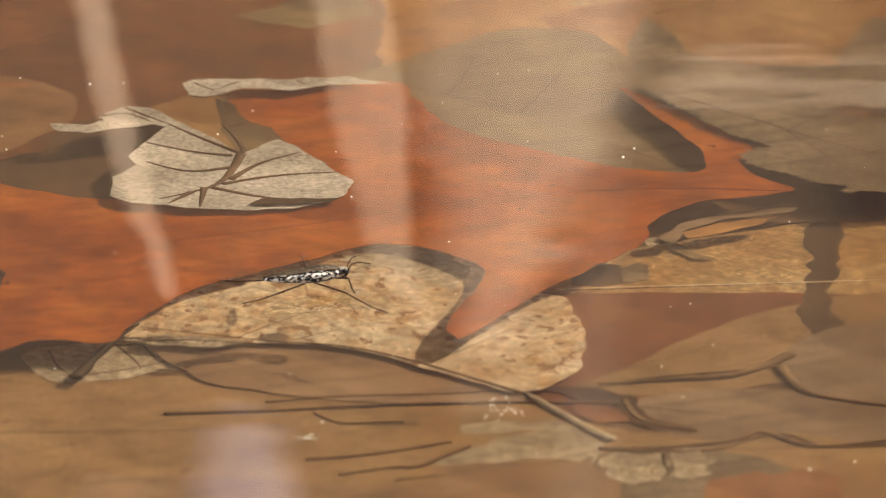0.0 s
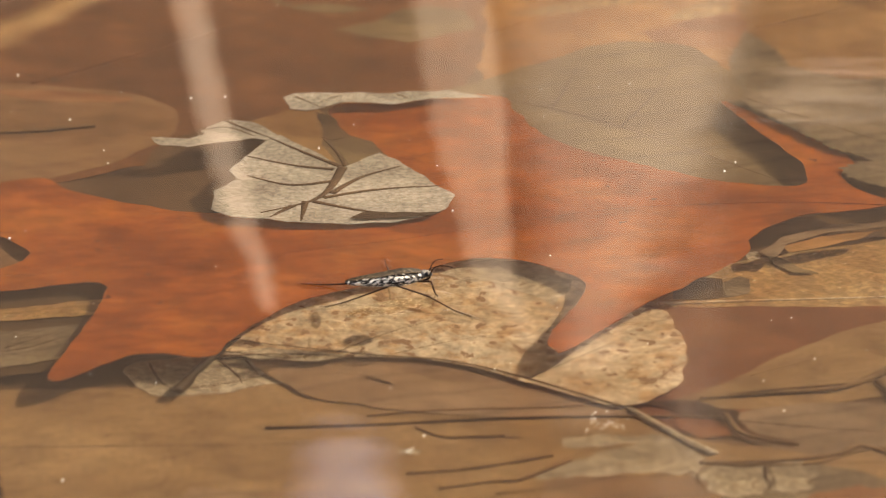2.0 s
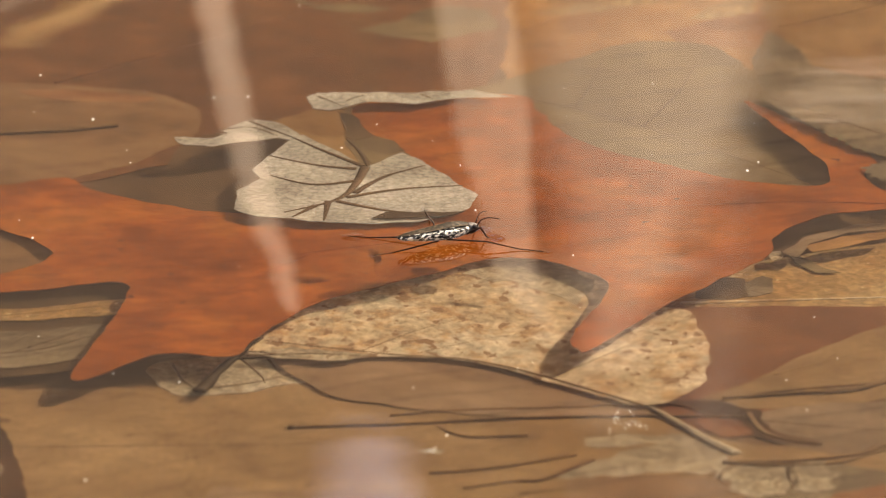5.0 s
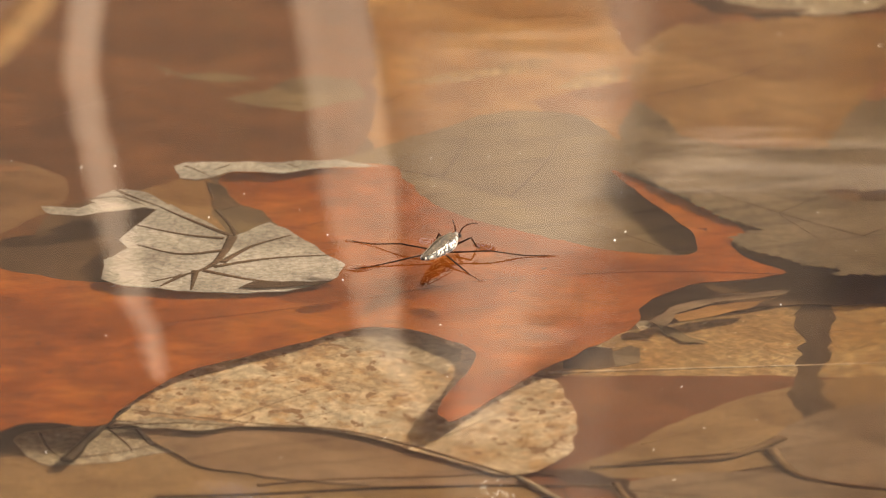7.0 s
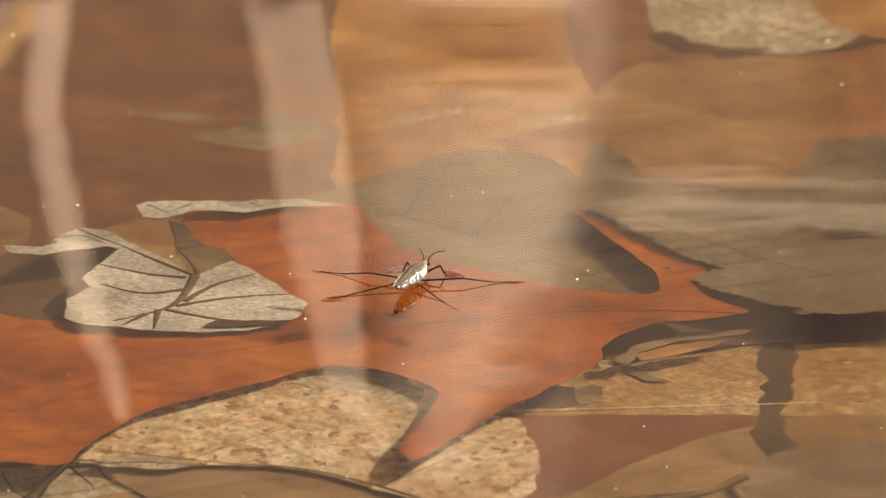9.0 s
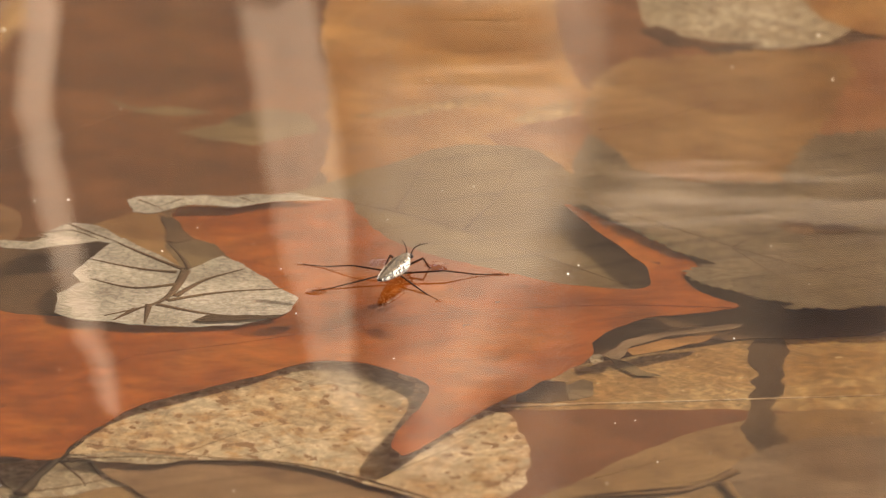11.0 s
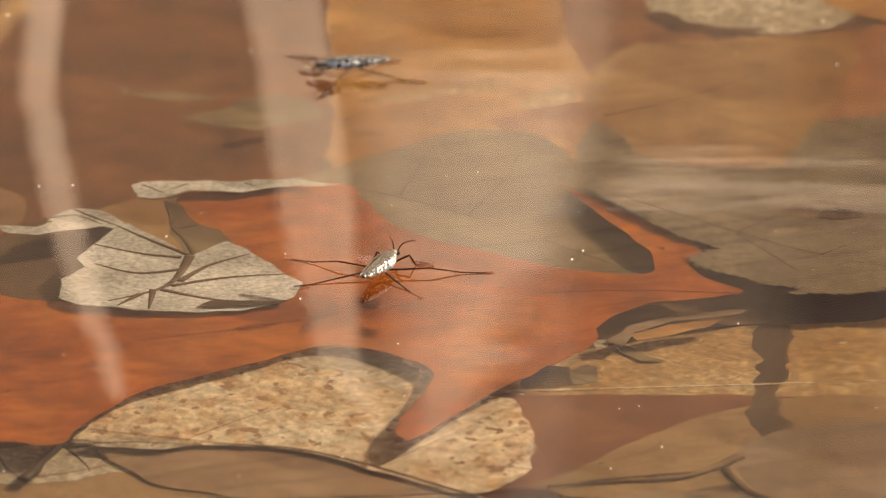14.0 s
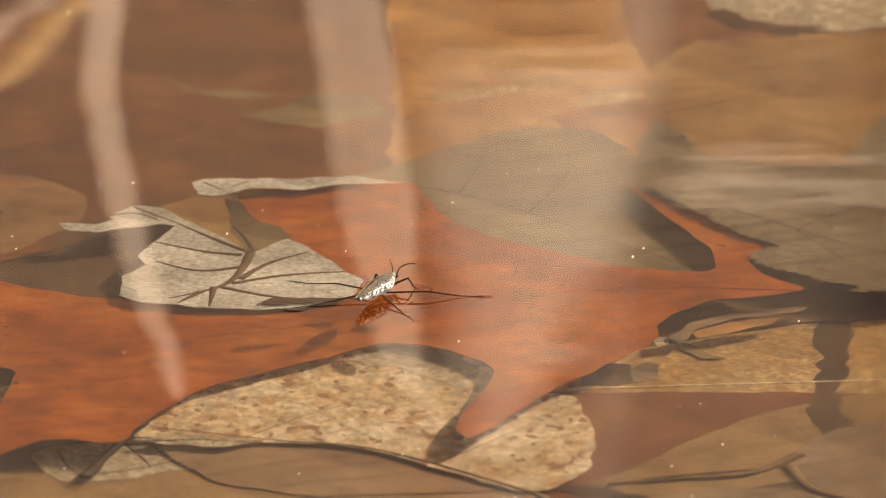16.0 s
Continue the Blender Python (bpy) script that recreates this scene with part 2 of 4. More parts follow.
def dimple_mat():
    """The skin of the water round a foot, nearly clear: it gleams, and blocks direct sun, so that a spot of shade lies
    below.
    """
    m, nt, ln, b = base_mat("water_meniscus", 0.0)
    re = nt.new("ShaderNodeBsdfRefraction")
    re.inputs["IOR"].default_value = 1.003
    re.inputs["Roughness"].default_value = 0.0
    gl = nt.new("ShaderNodeBsdfGlossy")
    gl.inputs["Roughness"].default_value = 0.03
    fr = nt.new("ShaderNodeFresnel")
    fr.inputs["IOR"].default_value = 1.33
    mx = nt.new("ShaderNodeMixShader")
    ln.new(fr.outputs[0], mx.inputs[0])
    ln.new(re.outputs[0], mx.inputs[1])
    ln.new(gl.outputs[0], mx.inputs[2])
    ln.new(mx.outputs[0], nt["Material Output"].inputs[0])
    return m


M_SILVER = silver_mat()
M_DIMPLE = dimple_mat()
M_BUG_LEG.node_tree.nodes["Principled BSDF"].inputs["Specular IOR Level"].default_value = 0.12
M_GILT = mud_mat("tawny_wing_edge", (0.05, 0.03, 0.018), (0.11, 0.075, 0.045), (0.28, 0.21, 0.13), 2600)
for _m in (M_BUG_BACK, M_GILT, M_BUG_PALE):  # waxy, shining where the sun glances off
    _m.node_tree.nodes["Principled BSDF"].inputs["Roughness"].default_value = 0.6
    _m.node_tree.nodes["Principled BSDF"].inputs["Specular IOR Level"].default_value = 0.07
M_DUST_GLINT = mud_mat("pale_dust_and_glint", (0.70, 0.66, 0.52), (0.85, 0.82, 0.72), (0.95, 0.93, 0.86), 900)
M_EYE = mud_mat("dark_eye", (0.02, 0.015, 0.012), (0.03, 0.02, 0.015), (0.05, 0.03, 0.02), 500)


# ---- building helpers ----
MM = 0.001


def mesh_ob(name, verts, faces, mat, parent=None, label="", smooth=True):
    me = bpy.data.meshes.new(name)
    me.from_pydata([tuple(v) for v in verts], [], faces)
    me.materials.append(mat)
    if smooth:
        me.polygons.foreach_set("use_smooth", [True] * len(me.polygons))
    me.update()
    ob = new(name, me)
    if parent:
        ob.parent = parent
    if label:
        ob["label"] = label
    return ob


def spline(pts, n=6, closed=False):
    """Catmull-Rom through the points."""
    p = [Vector(q) for q in pts]
    out = []
    k = len(p)
    for i in range(k if closed else k - 1):
        if closed:
            a, b, c, d = p[i - 1], p[i], p[(i + 1) % k], p[(i + 2) % k]
        else:
            a, b, c, d = p[max(i - 1, 0)], p[i], p[i + 1], p[min(i + 2, k - 1)]
        for j in range(n):
            t = j / n
            out.append(0.5 * (2 * b + (c - a) * t + (2 * a - 5 * b + 4 * c - d) * t * t + (3 * b - a - 3 * c + d) * t ** 3))
    if not closed:
        out.append(p[-1])
    return out


def tube(path, radii, sides=8, flat=1.0):
    """Verts and faces of a tapered tube along 3D points; flat squeezes it in z."""
    verts, faces = [], []
    n = len(path)
    for i, q in enumerate(path):
        d = (path[min(i + 1, n - 1)] - path[max(i - 1, 0)]).normalized()
        u = d.cross(Vector((0, 0, 1)))
        u = u.normalized() if u.length > 1e-6 else Vector((1, 0, 0))
        v = u.cross(d)
        r = radii(i / (n - 1))
        for s in range(sides):
            a = 2 * math.pi * s / sides
            verts.append(q + u * (r * math.cos(a)) + v * (r * flat * math.sin(a)))
    for i in range(n - 1):
        for s in range(sides):
            a, b = i * sides + s, i * sides + (s + 1) % sides
            faces.append((a, b, b + sides, a + sides))
    faces.append(tuple(range(sides))[::-1])
    faces.append(tuple(range((n - 1) * sides, n * sides)))
    return verts, faces


def leaf(name, label, at, outline, veins, mat, vein_mat=None, vein_r=0.35, wave=0.5, teeth=None, rag=0.28,
         tilt=(0, 0), curl=0.0, thick=0.06, vein_name="vein", lift=0.6, cat="leaf", group="", rib_first=True, sharp=False):
    """A dead leaf: outline and veins in mm round its centre; blade with only the seen upper face and a rim, ragged
    margin and raised veins.
    """
    root = new(name)
    root.location = at
    tagged(root, label, cat, group)
    seed = Vector((at[0] * 700, at[1] * 700, at[2] * 900))
    edge = [Vector((x, y, 0)) for x, y in outline] if sharp else spline([(x, y, 0) for x, y in outline], 6, True)
    # even spacing along the margin, then teeth and raggedness
    ring, step = [], 0.3 if teeth else 0.9
    for i in range(len(edge)):
        a, b = edge[i], edge[(i + 1) % len(edge)]
        k = max(1, int((b - a).length / step))
        for j in range(k):
            ring.append(a.lerp(b, j / k))
    n = len(ring)
    poly, run = [], 0.0
    for i, q in enumerate(ring):
        tan = ring[(i + 1) % n] - ring[i - 1]
        nor = Vector((tan.y, -tan.x, 0))
        nor = nor.normalized() if nor.length > 1e-9 else Vector((0, 0, 0))
        run += (ring[i] - ring[i - 1]).length
        off = rag * noise.noise(q * 0.35 + seed) * 2 + rag * 0.6 * noise.noise(q * 1.1 + seed)
        if teeth:
            off += teeth[1] * ((run / teeth[0]) % 1.0 - 0.5)
        poly.append(q + nor * off)
    xs, ys = [q.x for q in poly], [q.y for q in poly]
    span = max(max(xs) - min(xs), max(ys) - min(ys))
    cell = max(1.1, span / 55)

    def height(x, y):
        w = Vector((x * 0.07, y * 0.07, 0)) + seed
        h = wave * noise.noise(w) * 1.6 + wave * 0.35 * noise.noise(w * 3.1)
        return h + tilt[0] * x + tilt[1] * y + curl * (x * x + y * y) / (span * span)

    co = [Vector((q.x, q.y)) for q in poly]
    edges = [(i, (i + 1) % n) for i in range(n)]
    gx = min(xs)
    while gx < max(xs):
        gy = min(ys)
        while gy < max(ys):
            co.append(Vector((gx + 0.2 * cell * math.sin(gy * 7.1), gy + 0.2 * cell * math.sin(gx * 5.3))))
            gy += cell
        gx += cell
    v2, _, f2, *_ = geometry.delaunay_2d_cdt(co, edges, [], 1, 1e-4)
    count = {}
    for fc in f2:
        for i in range(len(fc)):
            e = (fc[i], fc[(i + 1) % len(fc)])
            count[tuple(sorted(e))] = count.get(tuple(sorted(e)), 0) + 1
    top = [Vector((v.x, v.y, height(v.x, v.y))) for v in v2]
    verts = [v * MM for v in top]
    faces = [tuple(fc) for fc in f2]
    rim = {}
    for fc in f2:
        for i in range(len(fc)):
            a, b = fc[i], fc[(i + 1) % len(fc)]
            if count[tuple(sorted((a, b)))] == 1:
                for q in (a, b):
                    if q not in rim:
                        rim[q] = len(verts)
                        verts += [verts[q], verts[q] - Vector((0, 0, thick * MM))]
                faces.append((rim[b], rim[a], rim[a] + 1, rim[b] + 1))
    mesh_ob("blade", verts, faces, mat, root)
    for k, vein in enumerate(veins):
        path = spline([(x, y, 0) for x, y in vein], 8)
        path = [Vector((q.x, q.y, height(q.x, q.y) + 0.05)) * MM for q in path]
        big = vein_r * (1.0 if (k == 0 and rib_first) else lift)
        vs, fs = tube(path, lambda t: big * (1 - 0.8 * t) * MM, 7, 0.4)
        mesh_ob("midrib" if (k == 0 and rib_first) else vein_name, vs, fs, vein_mat or mat, root)
    return root


def twig(name, label, pts, r0, r1, mat, cat="twig", knots=0.15, sides=9, group=""):
    """A stick through 3D points in metres, radii in mm."""
    path = spline(pts, 8)
    vs, fs = tube(path, lambda t: (r0 + (r1 - r0) * t) * MM, sides)
    for i, v in enumerate(vs):
        c = path[min(i // sides, len(path) - 1)]
        vs[i] = c + (v - c) * (1 + knots * 2 * noise.noise(v * 300))
    ob = mesh_ob(name, vs, fs, mat)
    return tagged(ob, label, cat, group)


# ---- the ground, one sheet with the pool in it ----
def build_ground():
    t = np.linspace(-1, 1, 141)
    ax = np.sign(t) * (0.9 * np.abs(t) + 400 * np.abs(t) ** 7)
    verts, faces = [], []
    n = len(ax)
    for j in range(n):
        for i in range(n):
            x, y = float(ax[i]), float(ax[j])
            r = math.hypot(x * 0.8, y)
            s = min(max((r - 0.62) / 0.5, 0), 1)
            s = s * s * (3 - 2 * s)
            z = -0.0155 * (1 - s) + 0.07 * s
            # unseen slope, added to keep the bright sky out of the reflections
            added_hill = min(max((y - 2.0) / 14.0, 0), 1)
            z += 7.5 * added_hill * added_hill * (3 - 2 * added_hill)
            z += s * 0.05 * noise.noise(Vector((x * 1.7, y * 1.7, 0)))
            z += 0.0006 * noise.noise(Vector((x * 40, y * 40, 3)))
            verts.append((x, y, z))
    for j in range(n - 1):
        for i in range(n - 1):
            a = j * n + i
            faces.append((a, a + 1, a + n + 1, a + n))
    ob = mesh_ob("ground", verts, faces, M_GROUND)
    tagged(ob, "brown leaf-littered soil with a shallow pool basin", "ground", kind="structure")


build_ground()


def build_water():
    n = 96
    verts = [(0, 0, 0)]
    for i in range(n):
        a = 2 * math.pi * i / n
        verts.append((1.25 * math.cos(a), 0.98 * math.sin(a), 0))
    faces = [(0, 1 + i, 1 + (i + 1) % n) for i in range(n)]
    ob = mesh_ob("water", verts, faces, M_WATER, smooth=False)
    ob.visible_shadow = False
    tagged(ob, "still clear shallow pool water with faint ripples", "water", kind="structure")


build_water()

# ---- leaves on the bottom, deepest first ----
# wide leaves that carpet the bottom
leaf("leaf", "brown leaf of the bottom layer under others", (0.0235, 0.0951, -0.01300), [(-50.5, 75.1), (-15.7, 81.8), (17.7, 77.3), (50.8, 68.4), (51.4, 4.4), (45.8, -55.3), (14.3, -78.0), (-16.4, -81.8), (-34.8, -74.3), (-47.7, -35.8), (-51.4, 4.4)], [], M_UMBER, wave=0.005)
leaf("leaf", "dull brown leaf of the bottom layer under others", (-0.0031, -0.0373, -0.01300), [(-74.4, 54.4), (-44.8, 48.8), (-8.1, 43.2), (28.5, 45.1), (74.4, 48.8), (73.8, -7.0), (67.4, -49.4), (27.0, -54.4), (-24.7, -54.4), (-69.8, -47.8)], [], M_UMBER, wave=0.005)
leaf("leaf", "dark brown leaf of the bottom layer", (-0.0581, 0.0743, -0.01300), [(-37.5, 107.1), (5.3, 111.6), (32.3, 107.1), (37.5, 4.9), (37.0, -57.2), (28.9, -83.0), (11.5, -108.1), (-26.4, -111.6)], [], M_UMBER, wave=0.005)
leaf("leaf", "smooth rust-brown leaf lying under clear water", (-0.0363, 0.1090, -0.01273), [(-29.5, 60.1), (-5.5, 62.4), (10.6, 57.9), (27.7, 51.3), (28.9, 21.0), (29.5, -4.2), (29.1, -26.7), (24.6, -40.8), (12.2, -56.5), (2.8, -58.5), (-6.5, -62.4), (-25.2, -60.4)], [[(-21.1, -34.8), (-3.7, -18.6), (8.3, -6.3), (20.4, 4.1)]], M_RUST, M_RUST, 0.3, wave=0.006)
leaf("leaf", "golden tan leaf with bright folds", (0.0081, 0.1220, -0.01276), [(-17.8, 47.1), (-7.1, 53.8), (11.6, 47.1), (17.8, 16.5), (16.7, -17.3), (15.8, -37.7), (5.5, -49.8), (-7.2, -53.8), (-12.2, -51.8), (-16.1, -39.8), (-17.2, -0.5)], [[(-13.6, -29.6), (-9.7, -24.5), (-0.7, -15.2), (12.5, 7.9)]], M_GOLD, M_GOLD, 0.25, wave=0.006)
leaf("leaf", "dull olive scrap of leaf on rust-brown leaf", (-0.0257, 0.1031, -0.01269), [(-7.0, 3.7), (-3.7, -0.0), (1.5, -0.4), (7.0, -2.5), (2.8, -3.7), (-3.0, -2.5)], [], M_OLIVE, wave=0.006, sharp=True)
leaf("leaf", "pale golden curled leaf margin", (0.0174, 0.1014, -0.01269), [(-4.3, -4.5), (-0.4, 1.2), (2.9, 4.5), (4.3, 2.9), (4.1, -1.9), (0.2, -4.1)], [], M_OCHRE_L, wave=0.006, thick=0.05, sharp=True)
leaf("leaf", "pale golden fold of a leaf", (0.0049, 0.1037, -0.01271), [(-9.2, -4.3), (-4.0, -1.0), (1.1, 1.0), (6.3, 4.8), (9.2, 3.9), (5.0, -0.6), (-0.2, -3.1), (-5.3, -4.8)], [], M_OCHRE_L, wave=0.006, thick=0.05, sharp=True)
leaf("leaf", "orange-tan leaf piece beside the golden leaf", (0.0171, 0.0929, -0.01262), [(-6.0, -0.1), (0.4, 4.6), (4.9, 6.6), (6.0, 0.5), (5.5, -6.6), (0.3, -5.4), (-4.8, -5.0)], [], M_TERRA, wave=0.006, sharp=True)
leaf("leaf", "ochre-brown leaf with a ragged toothed end", (0.0376, 0.0999, -0.01264), [(-15.8, -1.4), (-14.3, 13.1), (-10.0, 20.5), (-0.9, 22.0), (8.9, 24.7), (15.1, 23.2), (15.8, 15.2), (13.5, 2.8), (10.7, -7.5), (9.1, -17.7), (6.4, -24.7), (-1.8, -24.1), (-9.4, -23.3), (-13.8, -15.6)], [[(-13.6, -5.5), (-4.5, 0.7), (5.3, 11.1), (14.7, 21.5)]], M_OCHRE, M_OCHRE, 0.25, teeth=(2.4, 0.9), wave=0.006, sharp=True)
leaf("leaf", "rust-red leaf at the back of the pool", (0.0329, 0.1357, -0.01269), [(-13.6, 2.8), (-8.1, 20.2), (-2.7, 26.8), (-1.2, -1.5), (4.5, -13.2), (13.6, -14.2), (6.9, -19.5), (-4.7, -20.5), (-10.0, -26.8)], [], M_RUST, wave=0.006)
leaf("leaf", "pale grey leaf at the back of the pool", (0.0417, 0.1435, -0.01264), [(-12.3, 12.2), (-12.0, -7.3), (-10.1, -14.1), (-4.3, -18.0), (4.8, -18.8), (10.1, -15.8), (12.3, -5.2), (8.2, 12.2), (-0.9, 18.8)], [[(-11.1, 3.5), (-1.5, -7.3), (10.1, -13.7)]], M_PALE, M_GREY, 0.2, wave=0.006)
leaf("leaf", "yellow-orange leaf at the back of the pool", (0.0578, 0.1455, -0.01262), [(-11.2, 10.3), (-8.3, -6.6), (-4.6, -13.5), (1.8, -16.9), (11.2, -11.4), (10.8, 14.7), (-3.7, 16.9)], [], M_GOLD, wave=0.006)
leaf("leaf", "reddish-brown leaf among grey leaves", (0.0582, 0.1051, -0.01271), [(-11.8, 14.3), (-5.1, 20.6), (4.1, 24.9), (11.8, 20.6), (10.5, -14.7), (1.2, -24.9), (-10.3, -24.9)], [], M_TERRA, wave=0.006)
leaf("leaf", "grey-brown leaf with a ragged margin", (0.0575, 0.0769, -0.01260), [(-13.2, 1.3), (-11.1, 9.3), (-9.3, 15.5), (-2.9, 17.1), (7.5, 20.6), (13.2, 17.5), (11.8, -16.6), (2.3, -20.6), (-6.4, -16.6), (-12.5, -8.7)], [], M_GREY, wave=0.006, teeth=(2.5, 0.9), sharp=True)
leaf("leaf", "grey crumpled leaf scrap", (0.0314, 0.0766, -0.01260), [(-8.7, 16.5), (-5.9, 11.2), (-3.5, 3.5), (1.2, -0.2), (8.7, -3.6), (9.1, -14.5), (-2.2, -16.5), (-10.2, -10.5), (-10.8, 3.5)], [], M_GREY, wave=0.006, sharp=True)
leaf("leaf", "olive-grey leaf with faint dark veins", (0.0074, 0.0562, -0.01060), [(-22.8, 9.0), (-16.5, 14.9), (-11.4, 19.7), (-6.4, 24.6), (0.0, 30.3), (8.3, 29.6), (13.3, 20.5), (16.3, 4.6), (19.9, -7.2), (22.8, -18.8), (20.8, -26.5), (9.0, -30.3), (-0.2, -26.4), (-7.6, -18.8), (-12.6, -3.3)], [[(-19.0, 12.5), (-8.9, 8.6), (3.0, -1.3), (20.9, -20.7)], [(-6.4, 7.6), (-4.5, 16.5), (-3.2, 26.2)], [(1.1, 0.7), (5.0, 12.5), (7.0, 22.6)]], M_OLIVE, M_VEIN, 0.30, lift=0.6, wave=0.015)
leaf("leaf", "drab brown leaf with a dark torn edge", (-0.0609, 0.0546, -0.01267), [(-19.7, 18.3), (-7.1, 19.9), (3.0, 19.3), (13.9, 16.3), (19.7, 10.3), (19.6, 1.4), (16.0, -4.4), (12.7, -8.9), (6.6, -13.5), (-2.0, -17.4), (-18.0, -19.9)], [[(-17.6, -1.5), (-2.7, 2.0), (9.8, 4.8)]], M_UMBER_L, M_VEIN, 0.22, wave=0.006)
leaf("leaf", "narrow orange-tan fold along a brown leaf", (-0.0536, 0.0695, -0.01262), [(-7.9, 1.8), (-1.6, 2.2), (4.7, 0.8), (7.9, -1.0), (4.8, -2.2), (-2.8, -1.4)], [], M_TERRA, wave=0.006)
leaf("leaf", "dark umber leaf under the pale leaf", (-0.0324, 0.0431, -0.01264), [(-23.5, -11.3), (-15.0, -5.6), (-12.6, -1.7), (-9.8, 9.9), (-4.2, 14.8), (2.0, 19.7), (10.7, 22.7), (18.3, 15.8), (23.5, -3.7), (18.6, -22.7), (2.7, -22.7), (-9.6, -22.7)], [], M_UMBER, wave=0.006)
leaf("leaf", "ochre leaf with a pale straight midrib", (0.0359, 0.0094, -0.01271), [(-25.2, -9.7), (-22.8, -2.9), (-14.8, 3.6), (-4.3, 8.9), (5.0, 12.1), (14.2, 13.0), (25.2, 11.1), (24.4, -13.0), (13.5, -12.6), (4.4, -11.2), (-10.7, -10.8), (-19.8, -11.2)], [[(-23.7, -9.9), (-13.7, -9.0), (-1.5, -7.9), (23.4, -5.7)]], M_OCHRE_L, M_TAN, 0.5, wave=0.006)
leaf("leaf", "reddish-brown leaf under the tan leaf", (0.0323, -0.0169, -0.01273), [(-25.2, 24.3), (-6.9, 22.4), (8.2, 18.7), (23.5, 22.4), (25.3, 4.1), (10.6, -6.6), (-1.6, -15.5), (-13.6, -24.3), (-21.8, -20.8), (-25.3, 0.5)], [], M_RUST_L, wave=0.006)
leaf("leaf", "drab tan leaf tapering to a point", (0.0362, -0.0178, -0.01269), [(-22.8, -14.2), (-17.4, -8.4), (-11.3, 0.6), (-3.9, 8.7), (4.1, 14.2), (13.2, 16.4), (22.8, 12.3), (18.7, -2.1), (5.3, -9.3), (-1.9, -12.8), (-11.5, -15.5), (-18.6, -16.4)], [[(-21.6, -14.6), (-11.4, -10.7), (-2.4, -5.7), (10.5, 6.9)], [(-14.3, -5.7), (-5.2, 1.5)]], M_DRAB, M_VEIN_PALE, 0.25, wave=0.006)
leaf("leaf", "grey-brown rounded leaf with faint dark veins", (0.0479, -0.0248, -0.01242), [(-11.9, 1.0), (-9.7, 8.2), (-4.8, 12.7), (3.7, 14.5), (11.9, 8.2), (11.2, -13.1), (0.5, -14.5), (-6.6, -12.4), (-10.6, -7.8)], [], M_PINK, M_VEIN, 0.18, wave=0.006)
leaf("leaf", "drab grey-brown leaf in the shallows", (0.0391, -0.0422, -0.01244), [(-19.8, 1.7), (-18.6, 7.0), (-11.4, 9.6), (-3.1, 9.6), (3.3, 4.3), (19.8, 0.8), (19.4, -9.6), (6.6, -7.9), (-2.8, -3.5), (-11.1, -6.1), (-17.5, -1.8)], [[(-18.6, 4.3), (-8.6, 1.7), (3.2, -0.1)]], M_PINK, M_VEIN, 0.15, wave=0.006)
leaf("leaf", "drab brown leaf covering the near bottom", (-0.0314, -0.0563, -0.01258), [(-44.0, 29.1), (-27.3, 28.2), (-15.4, 28.7), (-3.5, 30.0), (9.6, 30.9), (21.6, 28.2), (32.3, 23.8), (43.0, 18.5), (44.0, -0.6), (32.3, -22.6), (9.3, -30.9), (-19.5, -30.9), (-41.7, -22.6)], [[(-40.8, 9.8), (-14.9, 10.6), (8.7, 11.5), (38.2, 14.1)]], M_DRAB, M_VEIN, 0.14, wave=0.006)
leaf("leaf", "pinkish-brown half of a folded leaf", (-0.0111, -0.0262, -0.01190), [(-19.7, 7.9), (-9.6, 10.7), (-2.4, 9.7), (6.0, 5.4), (12.0, 0.1), (19.7, -6.9), (17.9, -10.7), (9.6, -10.7), (0.2, -9.7), (-8.2, -6.9), (-15.4, -2.4)], [], M_PINK_L, tilt=(0, 0.045), wave=0.006)
leaf("leaf", "grey skeleton leaf fragment with dark veins", (-0.0308, -0.0224, -0.01242), [(-13.7, 0.9), (-9.0, 4.1), (-0.7, 7.3), (8.9, 7.3), (13.7, 2.7), (10.2, -2.2), (1.9, -4.0), (-4.0, -7.0), (-10.6, -7.3)], [[(-11.1, 2.3), (-9.8, -3.1), (-7.9, -6.3)], [(-7.6, -5.7), (-2.9, -4.0), (1.8, -1.3), (9.0, 0.9)], [(-4.3, 5.0), (-1.7, -1.3), (-1.1, -4.0)], [(-0.9, 3.7), (0.6, -1.3)], [(8.9, 5.0), (11.4, 0.5)]], M_PALE, M_VEIN, 0.2, rib_first=False, lift=1, wave=0.006)
leaf("leaf", "small pale grey leaf scrap", (-0.0168, -0.0286, -0.01234), [(-4.6, -0.2), (-1.9, 0.9), (1.6, 1.2), (4.6, 2.7), (2.5, -0.9), (-0.1, -2.7), (-3.1, -1.6)], [], M_PALE, wave=0.006, sharp=True)
leaf("leaf", "olive-brown leaf at the near edge", (0.0252, -0.0662, -0.01249), [(-33.6, 6.6), (-26.6, 16.1), (-20.7, 23.0), (-12.4, 24.4), (-4.1, 20.4), (5.3, 21.3), (17.2, 23.0), (33.6, 19.5), (32.1, -21.1), (-1.3, -24.4), (-33.4, -21.1)], [[(-30.1, 5.8), (-12.5, 11.8), (5.2, 15.2), (31.1, 16.9)]], M_DRAB, M_VEIN, 0.2, wave=0.006)
leaf("leaf", "pale bleached leaf scrap on the near bottom", (0.0080, -0.0501, -0.01240), [(-8.8, -5.5), (-6.5, -1.2), (-2.3, 2.1), (2.4, 5.2), (6.5, 5.5), (8.8, -0.0), (8.2, -3.8), (2.3, -4.2), (-3.5, -5.2)], [[(-7.6, -4.8), (-1.2, -1.7), (7.6, -0.0)]], M_PALE, M_GREY, 0.15, wave=0.1, rag=0.9, sharp=True)
